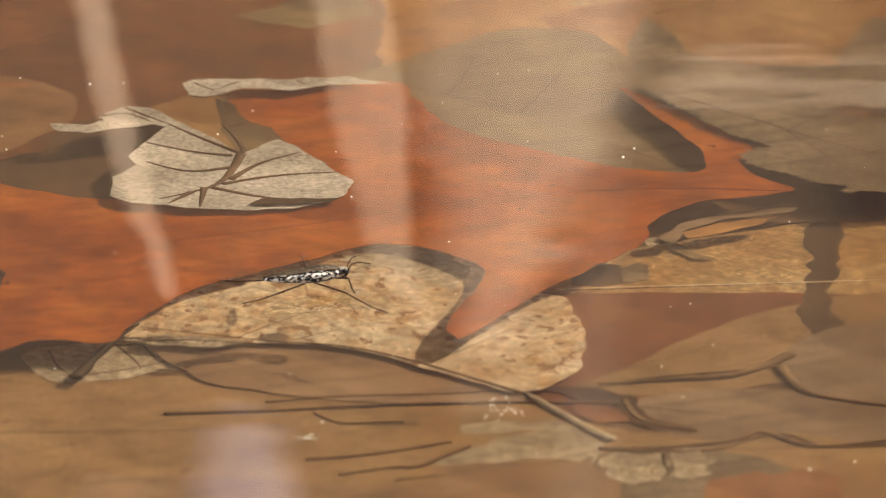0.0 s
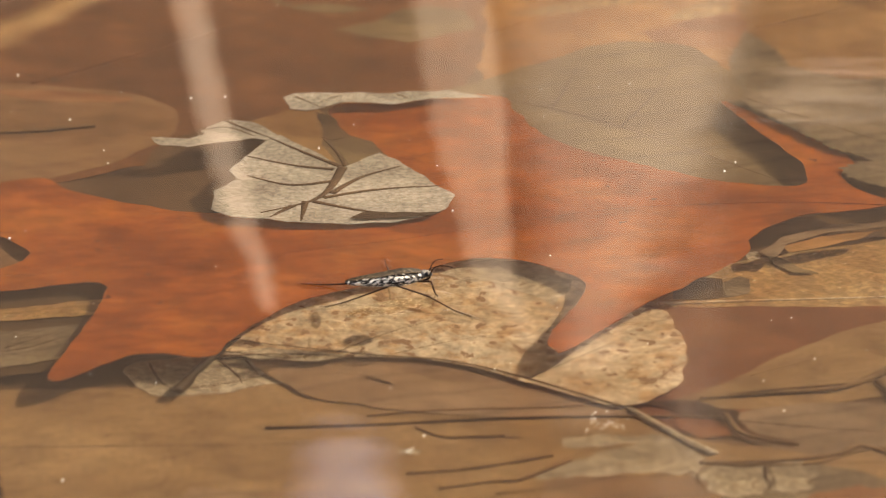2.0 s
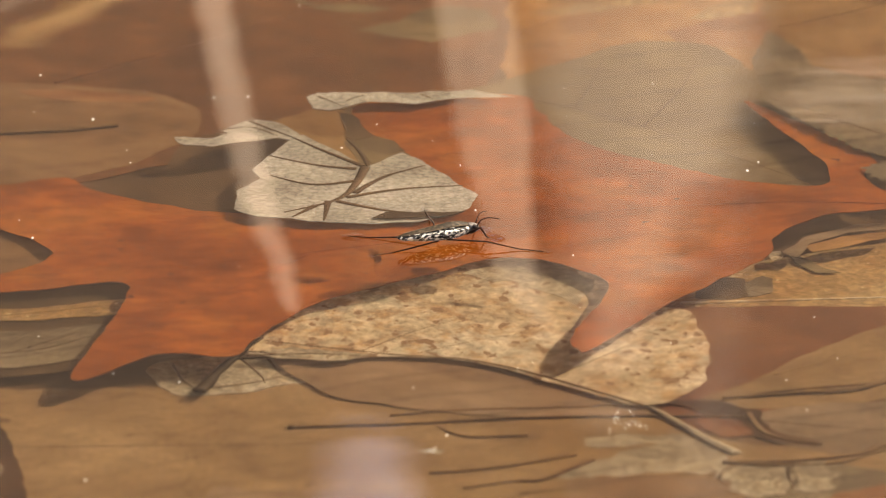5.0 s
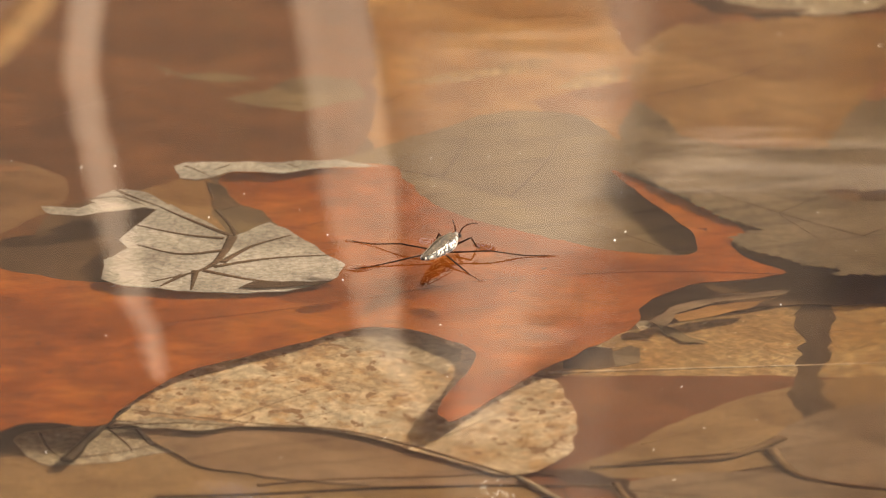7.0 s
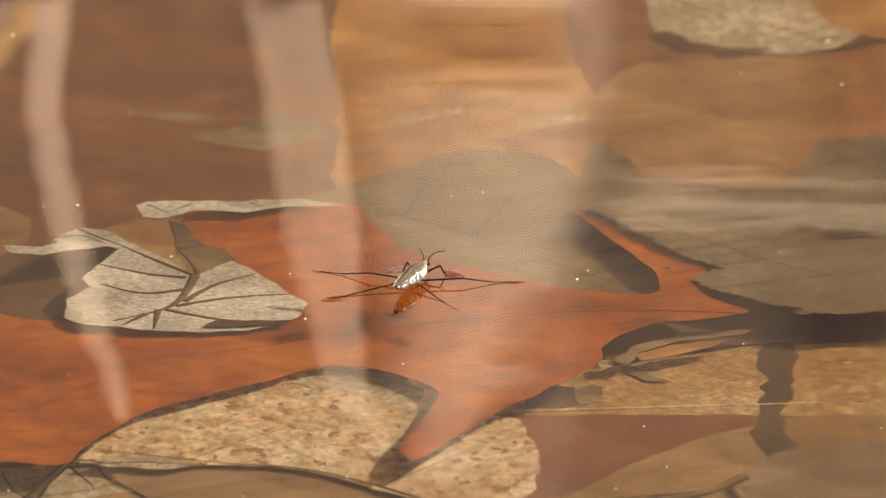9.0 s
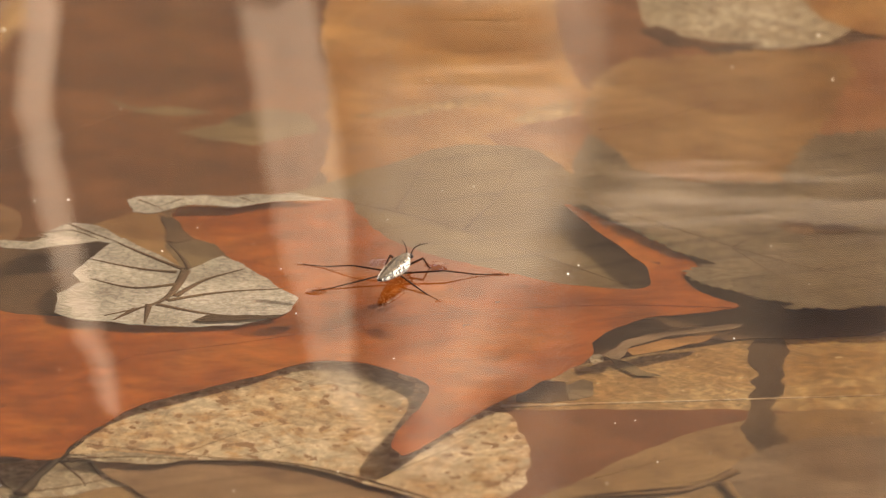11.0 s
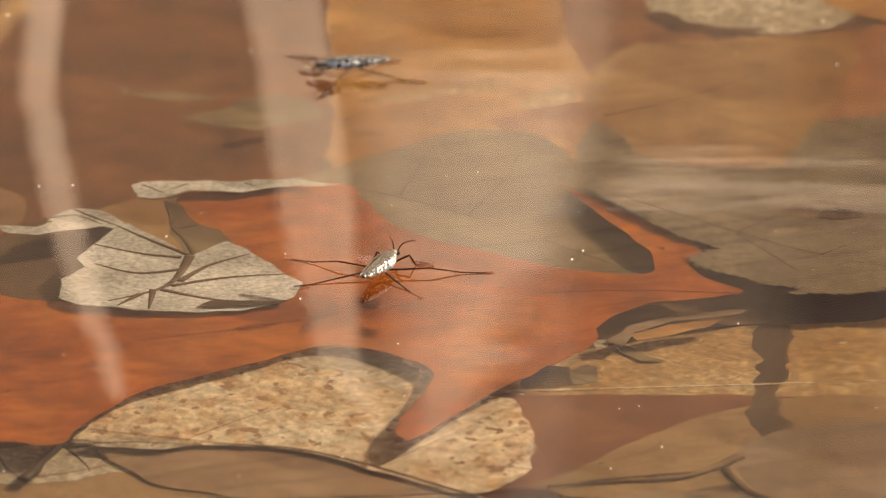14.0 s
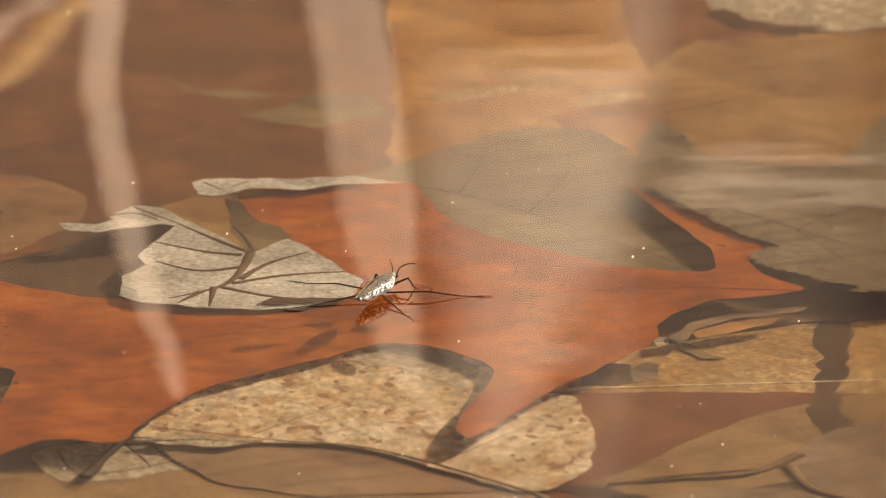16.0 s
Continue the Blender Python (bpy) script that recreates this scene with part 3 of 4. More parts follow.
leaf("leaf", "orange leaf fragment at the near edge", (0.0342, -0.0680, -0.01238), [(-7.0, 5.5), (-4.0, 8.9), (1.9, 11.0), (7.0, 6.5), (3.7, -11.0), (-6.7, -11.0)], [], M_TERRA, wave=0.12)
leaf("leaf", "grey-brown leaf at the near side", (0.0258, -0.0600, -0.01242), [(-10.3, 3.0), (-9.6, 7.2), (-4.3, 8.9), (3.9, 8.2), (10.3, 3.0), (6.1, -0.4), (-0.5, -8.9), (-6.9, -7.2)], [], M_GREY, wave=0.006)
leaf("leaf", "dark rotten leaf under the oak leaf", (-0.0611, -0.0098, -0.0110), [(-16.5, 17.4), (1.8, 17.5), (16.5, 15.6), (15.6, 2.7), (11.2, -11.7), (0.6, -16.2), (-14.9, -17.5)], [], M_DARK, wave=0.04)
leaf("leaf", "ochre leaf strip with dark bands", (-0.0619, -0.0055, -0.0107), [(-15.1, -1.1), (-3.0, 0.4), (5.4, 1.8), (15.0, 4.4), (15.1, 0.9), (10.3, -1.5), (0.7, -2.9), (-14.9, -4.4)], [[(-15.0, -2.9), (0.6, -1.1), (13.2, 2.6)]], M_OCHRE_L, M_VEIN_PALE, 0.2, wave=0.04)
leaf("leaf", "grey leaf strip on dark leaves", (-0.0621, -0.0169, -0.0107), [(-14.6, 4.1), (-2.6, 4.5), (5.2, 5.6), (13.0, 8.1), (14.6, 5.0), (12.1, -2.2), (5.6, -5.8), (-2.1, -7.0), (-14.0, -8.1)], [[(-14.3, -2.7), (3.7, -1.3), (11.3, 3.8)], [(4.8, 0.1), (10.6, 5.6)]], M_GREY, M_VEIN, 0.25, wave=0.04)
leaf("leaf", "dark red-brown curled leaf at the pool's near edge", (-0.0676, -0.0501, -0.0090), [(-12.4, 33.8), (3.2, 33.8), (5.8, 28.1), (7.2, 17.7), (8.0, 8.9), (9.9, 0.2), (11.1, -8.5), (12.4, -18.7), (10.9, -32.2), (-9.2, -33.8)], [], M_DARKRED, wave=0.8, sharp=True)
leaf("leaf", "pale grey strip on a dark leaf", (-0.0646, -0.0498, -0.0075), [(-6.1, 10.6), (0.1, 4.5), (3.2, -0.8), (6.1, -7.7), (4.7, -10.6), (1.6, -6.0), (-5.6, -1.6)], [], M_GREY, wave=0.3)
leaf("leaf", "speckled tan leaf with a dark midrib and stalk", (-0.0095, -0.0094, -0.01020), [(-24.6, -7.8), (-21.5, 0.5), (-18.0, 6.8), (-13.8, 11.3), (-9.0, 16.8), (-4.2, 20.4), (0.7, 24.0), (5.6, 25.0), (10.5, 22.3), (13.5, 14.0), (16.5, 8.6), (20.2, 5.0), (22.9, 3.2), (23.8, -2.6), (24.6, -8.3), (24.2, -16.3), (22.4, -21.2), (17.6, -25.0), (12.8, -21.9), (6.9, -17.2), (0.9, -12.5), (-6.3, -10.3), (-14.7, -10.0), (-20.7, -8.5)], [[(17.6, -25.0), (10.5, -18.9), (4.5, -14.2), (-1.5, -11.0), (-8.7, -9.6), (-14.7, -7.8), (-22.6, -5.4)], [(-6.3, -9.2), (0.9, -4.8), (8.1, -2.2)], [(8.1, -16.3), (14.1, -9.2), (20.1, -2.2)], [(-12.3, -8.5), (-6.4, -2.2), (0.8, 3.2)]], M_TAN, M_STICK, 0.34, tilt=(0, 0.05), wave=0.02, lift=0.28, rag=0.3)
leaf("leaf", "rounded grey leaf end lying on the tan leaf", (-0.0045, 0.0033, -0.00949), [(-7.1, 2.6), (-5.9, 3.9), (-3.5, 6.0), (-1.0, 6.9), (2.0, 6.4), (5.1, 3.6), (6.9, 0.5), (7.1, -2.1), (6.0, -3.8), (5.5, -6.9), (4.4, -5.1), (2.0, -2.6), (0.2, -1.9), (-1.6, -0.0), (-3.5, -0.4), (-5.0, 1.1)], [], M_PALE, tilt=(0, 0.05), wave=0.015, thick=0.05, rag=0.4, sharp=True)
leaf("leaf", "light brown leaf seen between oak lobes", (-0.0679, 0.0200, -0.0106), [(-14.5, 12.7), (1.6, 11.4), (9.3, 4.2), (14.5, -6.2), (9.8, -11.8), (-13.3, -12.7)], [], M_UMBER_L, wave=0.2)
leaf("oak_leaf", "large wet orange-red oak leaf with pointed lobes", (-0.0154, 0.0176, -0.0077), [(-53.4, 15.7), (-45.4, 18.0), (-39.5, 20.6), (-36.7, 16.3), (-29.2, 10.9), (-20.0, 7.5), (-11.3, 12.0), (-7.9, 35.0), (-8.1, 44.7), (0.7, 48.1), (10.5, 47.4), (12.3, 41.6), (16.4, 32.2), (23.9, 24.5), (32.5, 18.2), (41.1, 15.2), (44.1, 17.1), (43.4, 23.4), (38.6, 35.4), (35.2, 44.9), (39.9, 38.7), (43.6, 33.7), (49.4, 23.7), (47.9, 18.5), (50.4, 12.6), (53.4, 8.1), (43.5, 4.7), (37.8, -2.5), (37.0, -9.1), (26.7, -23.9), (21.2, -33.5), (17.8, -39.6), (16.6, -39.8), (15.9, -34.9), (19.8, -20.2), (18.4, -14.9), (12.9, -9.6), (7.3, -8.6), (1.8, -13.0), (-4.8, -18.0), (-11.4, -23.5), (-17.3, -33.5), (-20.1, -40.2), (-27.9, -39.7), (-36.8, -47.0), (-31.6, -17.4), (-41.2, -17.9), (-52.1, -18.8), (-40.2, -5.5), (-53.2, 10.2)], [[(52.8, 8.1), (38.0, 9.4), (22.6, 7.5), (10.3, 2.6), (-8.0, -4.9), (-26.2, -10.1), (-50.4, -14.3)], [(-12.3, -6.7), (-17.6, -13.8), (-24.7, -24.7), (-35.0, -44.1)]], M_ORANGE, M_VEIN_RED, 0.11, tilt=(0.03, -0.02), wave=0.25, rag=0.22, thick=0.12)
leaf("leaf", "grey serrated leaf lying near the surface", (0.0423, 0.0475, -0.00600), [(-20.6, 14.4), (-17.6, 8.5), (-14.2, 3.3), (-10.6, -2.9), (-6.7, -6.8), (-9.9, -9.5), (-9.2, -12.6), (-5.2, -15.7), (-1.6, -19.1), (2.2, -19.9), (1.4, -22.4), (7.6, -22.0), (16.2, -21.4), (19.4, -18.8), (20.6, 16.4), (8.8, 21.2), (-3.8, 21.2), (-13.3, 22.4), (-19.6, 21.2)], [[(-19.7, 14.4), (-7.4, 1.6), (4.8, -9.1), (18.8, -16.8)], [(-4.3, -1.4), (2.1, 6.5), (8.6, 12.4)], [(-4.3, -1.8), (2.8, -15.9)], [(4.8, -9.1), (14.5, 2.5)], [(-13.5, 7.9), (-6.5, 14.4)]], M_GREY, M_VEIN, 0.13, teeth=(1.6, 0.9), wave=0.3, lift=0.7, rag=0.35, sharp=True)
leaf("leaf", "brown decayed scrap on the grey leaf", (0.0447, 0.0531, -0.00590), [(-2.2, 0.4), (-0.3, 3.1), (2.2, 2.4), (1.8, -2.2), (-0.7, -3.1)], [], M_UMBER, wave=0.1, rag=0.7, thick=0.05, sharp=True)
leaf("leaf", "dark decayed scrap on the grey leaf", (0.0498, 0.0521, -0.00590), [(-3.0, 0.2), (-0.4, 1.8), (2.4, 1.0), (3.0, -1.0), (0.1, -1.8), (-2.4, -1.4)], [], M_DARK, wave=0.1, rag=0.7, thick=0.05, sharp=True)
leaf("leaf", "brown leaf piece above the pale leaf", (-0.0272, 0.0496, -0.0070), [(-5.1, 5.4), (-1.7, 9.0), (2.0, 10.2), (4.3, 4.5), (3.4, -1.4), (5.1, -9.2), (2.9, -10.2), (-0.3, -4.4), (-3.1, 1.1)], [], M_OCHRE, wave=0.08, sharp=True)
leaf("leaf", "taupe leaf piece beside the pale leaf", (-0.0209, 0.0438, -0.0070), [(-3.7, 4.9), (-0.7, 6.7), (2.0, 4.4), (3.7, -0.5), (1.6, -5.4), (-0.8, -6.7), (-2.5, -1.5)], [[(-0.6, -5.4), (-1.9, 0.5), (-3.5, 5.3)]], M_OLIVE, M_DARK, 0.4, wave=0.08, sharp=True)
# black patch of shade between the pieces, laid in as a dark scrap
leaf("leaf", "dark scrap for shade between leaf pieces", (-0.0235, 0.0533, -0.0068), [(-2.0, 5.1), (-0.3, 3.5), (0.9, -0.4), (2.0, -3.5), (0.2, -5.1), (-1.1, -3.9), (-1.0, -0.0)], [], M_DARK, wave=0.05, sharp=True)
# the dark veins also stand in for thin shadow lines over the blade
leaf("maple_leaf", "pale grey veined leaf lying underside up", (-0.0230, 0.0349, -0.0067), [(-13.2, -10.2), (-13.1, -3.9), (-10.5, -0.0), (-11.6, 2.9), (-9.7, 8.1), (-7.6, 13.0), (-6.1, 15.1), (-2.2, 9.1), (0.9, 3.8), (2.5, 6.1), (4.9, 9.3), (8.1, 4.6), (11.5, -2.1), (13.2, -5.4), (12.4, -10.0), (11.0, -11.7), (7.0, -14.4), (2.7, -15.1), (-2.8, -14.7), (-7.1, -13.6), (-10.8, -12.8)], [[(0.9, 3.8), (-0.0, -1.6), (-1.1, -5.4), (-3.2, -8.3), (-7.8, -11.5)], [(-2.1, -7.7), (3.9, -10.9), (10.8, -11.9)], [(-3.0, -7.7), (-3.2, -11.1), (-3.4, -14.2)], [(0.2, -0.8), (-4.9, -2.2), (-9.6, 1.1)], [(-0.1, 3.2), (-4.3, 4.4), (-9.9, 7.9)], [(0.6, 4.2), (-3.5, 9.1), (-7.3, 14.3)], [(-1.1, -6.4), (5.1, -3.5), (11.7, -2.1)], [(-0.2, -5.0), (3.1, 0.7), (7.4, 4.6)], [(-4.4, -9.2), (-6.8, -13.0)]], M_WHITE, M_VEIN, 0.62, vein_name="vein", lift=0.75, wave=0.25, thick=0.15, rag=0.2, sharp=True)
# the fold's shade is put into the colour of this strip
leaf("leaf", "dark strip for shade in the pale leaf's lower fold", (-0.0163, 0.0222, -0.0064), [(-3.3, 0.9), (0.8, 1.2), (3.9, 1.0), (5.0, 1.2), (3.3, -0.1), (0.3, -0.9), (-2.8, -1.2), (-5.0, -0.9)], [], M_DARK, wave=0.1, thick=0.1, sharp=True)
# dark veins here trace the shadow lines on the tip
leaf("leaf", "white upturned tip of a pale leaf", (-0.0359, 0.0506, -0.0067), [(-7.3, -1.4), (-3.4, -1.8), (-1.2, -0.0), (-2.3, 1.2), (0.8, 4.7), (3.7, 3.9), (5.6, 1.2), (7.3, -1.8), (6.1, -2.4), (3.8, -1.4), (0.4, -3.1), (-3.3, -4.7), (-6.2, -3.9)], [[(-2.5, 1.0), (0.9, 2.1), (4.0, -1.0)], [(0.7, 4.3), (3.1, 1.4), (5.6, -1.4)]], M_WHITE, M_VEIN, 0.3, lift=0.9, wave=0.2, thick=0.12, sharp=True)
leaf("leaf", "white curled margin of a pale leaf", (-0.0174, 0.0622, -0.0067), [(-11.5, 1.0), (-10.4, 2.4), (-6.6, 2.8), (-1.6, 2.4), (2.2, 3.0), (6.6, 3.6), (11.5, 1.2), (6.6, 1.0), (2.9, 0.2), (0.7, -1.4), (-2.1, -0.8), (-5.0, -0.4), (-7.1, -2.8), (-9.0, -3.6), (-10.9, -3.0)], [[(-10.3, 1.2), (-8.8, -0.6), (-7.1, -2.8)], [(-5.3, 1.6), (-7.8, -1.2)], [(1.0, 2.0), (2.6, 0.4)]], M_WHITE, M_GREY, 0.2, lift=0.9, wave=0.2, thick=0.12, sharp=True)
twig("twig", "dark waterlogged stick lying across a leaf", [(x, y, -0.01235) for x, y in [(-0.0292, -0.0401), (-0.018, -0.0391), (-0.005, -0.0373), (0.0069, -0.0366), (0.0193, -0.037)]], 0.42, 0.25, M_STICK)
twig("twig", "thin dark waterlogged stick", [(x, y, -0.01235) for x, y in [(0.0162, -0.0511), (0.0215, -0.0516), (0.028, -0.0511), (0.0333, -0.0471), (0.0363, -0.0468), (0.0403, -0.0502), (0.048, -0.0494)]], 0.36, 0.22, M_STICK)
twig("twig", "thin dark waterlogged stick", [(x, y, -0.01235) for x, y in [(0.019, -0.0359), (0.0205, -0.0415), (0.0234, -0.0441), (0.0266, -0.0454)]], 0.4, 0.25, M_STICK)
twig("twig", "thin dark waterlogged stick", [(x, y, -0.01260) for x, y in [(0.014, -0.0327), (0.0218, -0.0288), (0.0308, -0.0265), (0.0368, -0.0248)]], 0.3, 0.25, M_STICK)
# next two: dark lines put where narrow grass shadows cross the leaf
twig("grass_stem", "thin dark line for a shadow across the tan leaf", [(x, y, -0.01100) for x, y in [(-0.038, -0.018), (-0.0302, -0.0169), (-0.0218, -0.018), (-0.0134, -0.0191)]], 0.22, 0.15, M_TWIG, "stem")
twig("grass_stem", "thin dark line for a shadow beside the leaf stalk", [(x, y, -0.01235) for x, y in [(-0.0356, -0.0188), (-0.029, -0.0177), (-0.0218, -0.0177), (-0.0193, -0.022)]], 0.2, 0.12, M_TWIG, "stem")
twig("leaf_stalk", "pale grey-brown leaf stalk", [(x, y, -0.01235) for x, y in [(0.0081, -0.033), (0.0116, -0.0388), (0.0151, -0.0449), (0.0177, -0.0484)]], 0.45, 0.8, M_PALE, "stalk")
twig("leaf_stalk", "dark brown thickened leaf stalk", [(x, y, -0.01080) for x, y in [(-0.0309, -0.0113), (-0.0338, -0.0164), (-0.0367, -0.0236), (-0.0379, -0.028), (-0.0388, -0.0304)]], 0.35, 0.85, M_TWIG, "stalk")
# flat dark strip in place of a stalk's shadow on the ochre leaf
leaf("leaf", "dark strip for a shadow across an ochre leaf", (0.0410, 0.0020, -0.01264), [(-1.2, 19.2), (2.5, 19.2), (1.4, 5.4), (0.6, -4.7), (2.1, -13.8), (2.9, -19.2), (-1.0, -18.3), (-2.7, -11.5), (-2.9, -3.8), (-1.7, 5.4)], [], M_DARK, wave=0.006, rag=0.5)
# umber sheet whose dark colour gives the shadow band under the oak tip
leaf("leaf", "dark sheet for the shadow below the oak leaf tip", (0.0371, 0.0226, -0.01231), [(-15.6, -7.1), (-14.9, -2.0), (-12.1, 2.3), (-6.5, 6.1), (2.1, 7.1), (13.2, 6.7), (15.6, 2.9), (11.7, -0.4), (3.7, -1.2), (-5.5, -1.6), (-11.6, -3.8)], [], M_UMBER, wave=0.006)
leaf("leaf", "curled grey leaf strip", (0.0310, 0.0178, -0.00980), [(-7.7, -4.5), (-5.0, 1.1), (0.3, 4.9), (7.7, 6.0), (6.4, 4.1), (-0.4, 2.2), (-4.7, -1.5), (-6.0, -6.0)], [], M_PINK, wave=0.3, sharp=True)
leaf("leaf", "curled orange-brown leaf strip", (0.0316, 0.0174, -0.00970), [(-5.8, -1.9), (-1.6, 1.1), (2.1, 2.1), (5.8, 4.1), (2.1, -0.0), (-1.7, -2.3), (-5.1, -4.1)], [], M_GOLD, wave=0.3, sharp=True)
leaf("leaf", "grey-white scrap at the oak leaf's edge", (0.0224, 0.0127, -0.0105), [(-0.9, -0.6), (-0.7, 1.5), (0.6, 1.7), (0.9, -0.6), (-0.1, -1.7)], [], M_PALE, wave=0.3, rag=0.3, thick=0.1, sharp=True)
leaf("leaf", "brown leaf scrap at the oak leaf's edge", (0.0266, 0.0124, -0.01235), [(-3.2, 3.5), (-0.9, 1.7), (1.4, -2.1), (3.2, -3.5), (0.2, -3.5), (-1.9, -0.2)], [], M_OLIVE, wave=0.3, rag=0.3, thick=0.1, sharp=True)
# deepens the shade by the oak lobe with a dark flat piece
leaf("leaf", "dark scrap for shade beside the ochre leaf", (0.0166, 0.0044, -0.01262), [(-3.1, 2.0), (-0.4, 3.7), (2.7, 3.3), (3.1, -0.0), (2.9, -2.6), (0.2, -3.7), (-2.9, -3.5)], [], M_DARK, wave=0.006, thick=0.08, sharp=True)
leaf("leaf", "grey-white scrap beside the ochre leaf", (0.0204, 0.0049, -0.01258), [(-1.6, 1.5), (0.7, 3.5), (1.6, 2.4), (1.5, -2.2), (-0.9, -3.5)], [], M_GREY, wave=0.006, rag=0.3, thick=0.1, sharp=True)

leaf("leaf", "dark red-brown rotten strip below a drab leaf", (0.0186, -0.0389, -0.01235), [(-8.1, 6.7), (-3.3, 7.4), (1.3, 4.5), (2.5, -1.6), (8.1, -5.6), (7.6, -7.4), (1.3, -4.2), (-0.1, 0.7), (-4.6, 3.1)], [], M_DARKRED, wave=0.008, thick=0.08, rag=0.4, sharp=True)
leaf("leaf", "dull red scrap of leaf beside a stalk", (0.0166, -0.0398, -0.01238), [(-2.9, 3.3), (1.5, 1.6), (2.9, -2.6), (-0.3, -3.3), (-2.7, -1.2)], [], M_RUST_L, wave=0.008, thick=0.08, rag=0.4, sharp=True)
leaf("leaf", "pinkish-grey leaf lying at the near edge", (-0.0181, -0.0724, -0.01240), [(-19.0, 12.3), (-14.3, 12.8), (-8.5, 13.1), (-2.6, 12.4), (8.5, 10.0), (18.4, 9.4), (19.0, -11.5), (-0.0, -13.1), (-18.4, -11.5)], [], M_PINK_L, wave=0.008, rag=0.12)
leaf("leaf", "grey-brown leaf under a bleached scrap", (0.0091, -0.0661, -0.01238), [(-9.1, 9.8), (-4.7, 11.2), (1.2, 10.8), (7.1, 10.5), (9.4, 5.7), (8.6, -7.8), (-2.4, -11.2), (-9.4, -7.8)], [], M_PINK_L, wave=0.008, rag=0.4, sharp=True)
leaf("leaf", "narrow pale streak of a bleached leaf", (0.0085, -0.0443, -0.01238), [(-6.6, 0.8), (-2.8, 2.0), (3.4, 1.5), (6.6, -0.6), (1.9, -1.3), (-2.8, -2.0), (-6.3, -1.5)], [], M_PALE, wave=0.008, rag=0.6, thick=0.05, sharp=True)
leaf("leaf", "crumpled grey leaf scrap with a dark crack", (0.0196, -0.0567, -0.01233), [(-3.7, 2.7), (-1.7, 4.5), (1.3, 3.8), (3.5, 4.8), (3.7, 0.7), (3.0, -3.8), (-0.0, -4.8), (-2.3, -2.4)], [[(3.5, 4.4), (3.4, 1.3), (3.9, -2.5)], [(-3.4, 2.7), (-3.7, 0.3), (-2.6, -3.1)]], M_PALE, M_VEIN, 0.3, wave=0.3, rag=0.7, thick=0.1, sharp=True)
leaf("leaf", "bleached grey crumpled leaf scrap", (0.0258, -0.0557, -0.01233), [(-2.2, 1.7), (-1.1, 4.5), (1.0, 4.8), (2.2, 1.7), (1.9, -2.8), (-0.0, -4.8), (-1.8, -3.4)], [], M_PALE, wave=0.3, rag=0.7, thick=0.1, sharp=True)
leaf("leaf", "small pale scrap on a drab leaf", (-0.0145, -0.0475, -0.01240), [(-1.6, 0.3), (-0.0, 0.8), (1.6, 0.3), (1.3, -0.8), (-1.1, -0.8)], [], M_PALE, wave=0.008, rag=0.5, thick=0.05, sharp=True)
leaf("leaf", "pale torn strip over the skeleton leaf", (-0.0274, -0.0191, -0.0104), [(-6.8, 0.5), (-1.7, 2.0), (3.7, 1.1), (6.8, -0.5), (2.0, -2.0), (-3.4, -1.6)], [[(-6.6, -0.6), (0.2, 0.1), (6.6, -0.8)], [(-5.2, 0.5), (0.2, -1.3)]], M_PALE, M_VEIN, 0.25, wave=0.05, rag=0.5, thick=0.05, sharp=True)
twig("twig", "thin dark stick beside another on a drab leaf", [(x, y, -0.01235) for x, y in [(-0.0186, -0.0365), (-0.0133, -0.0351), (-0.0062, -0.0344), (0.0009, -0.0339), (0.0069, -0.0326)]], 0.2, 0.3, M_UMBER_L, "twig")
twig("grass_stem", "thin brown waterlogged grass stem", [(x, y, -0.01235) for x, y in [(-0.0143, -0.0542), (-0.0085, -0.0529), (-0.0038, -0.051), (0.0009, -0.0487)]], 0.22, 0.3, M_UMBER_L, "stem")
twig("grass_stem", "thin brown waterlogged grass stem", [(x, y, -0.01235) for x, y in [(-0.0108, -0.0587), (-0.0055, -0.0567), (-0.0026, -0.0563), (0.0004, -0.0529), (0.0027, -0.0501)]], 0.2, 0.45, M_UMBER_L, "stem")
twig("grass_stem", "thin forked dark grass stem", [(x, y, -0.01235) for x, y in [(-0.0135, -0.0397), (-0.0109, -0.0428), (-0.0073, -0.0428), (-0.0041, -0.0425)]], 0.15, 0.25, M_UMBER_L, "stem")
twig("twig", "dark waterlogged stick on a brown leaf", [(x, y, -0.01235) for x, y in [(-0.068, 0.0555), (-0.0606, 0.0567), (-0.0556, 0.0574), (-0.0499, 0.059)]], 0.5, 0.35, M_STICK, "twig")
twig("twig", "dark knotted stick across a drab leaf", [(x, y, -0.01235) for x, y in [(0.0164, -0.0309), (0.0236, -0.0295), (0.0307, -0.028), (0.0351, -0.0238), (0.0368, -0.0216)]], 0.3, 0.75, M_STICK, "twig")
twig("twig", "dark soaked stick beneath grey leaves", [(x, y, -0.01235) for x, y in [(0.0356, -0.0255), (0.0378, -0.0326), (0.0419, -0.0358), (0.0477, -0.0379)]], 0.7, 0.4, M_STICK, "twig")
twig("twig", "dark soaked stick beneath grey leaves", [(x, y, -0.01235) for x, y in [(0.0162, -0.051), (0.0233, -0.0505), (0.0304, -0.0484), (0.0334, -0.0458), (0.0386, -0.0501), (0.0475, -0.048)]], 0.55, 0.4, M_STICK, "twig")
leaf("leaf", "dull olive-grey scrap lying on rust-brown leaf", (-0.0161, 0.0953, -0.01266), [(-7.9, -2.1), (-3.1, 1.2), (0.0, 5.7), (4.5, 6.6), (7.6, 4.5), (7.9, -1.7), (4.6, -3.7), (0.8, -6.6), (-2.4, -4.9)], [], M_OLIVE, wave=0.006, rag=0.4, thick=0.04, sharp=True)
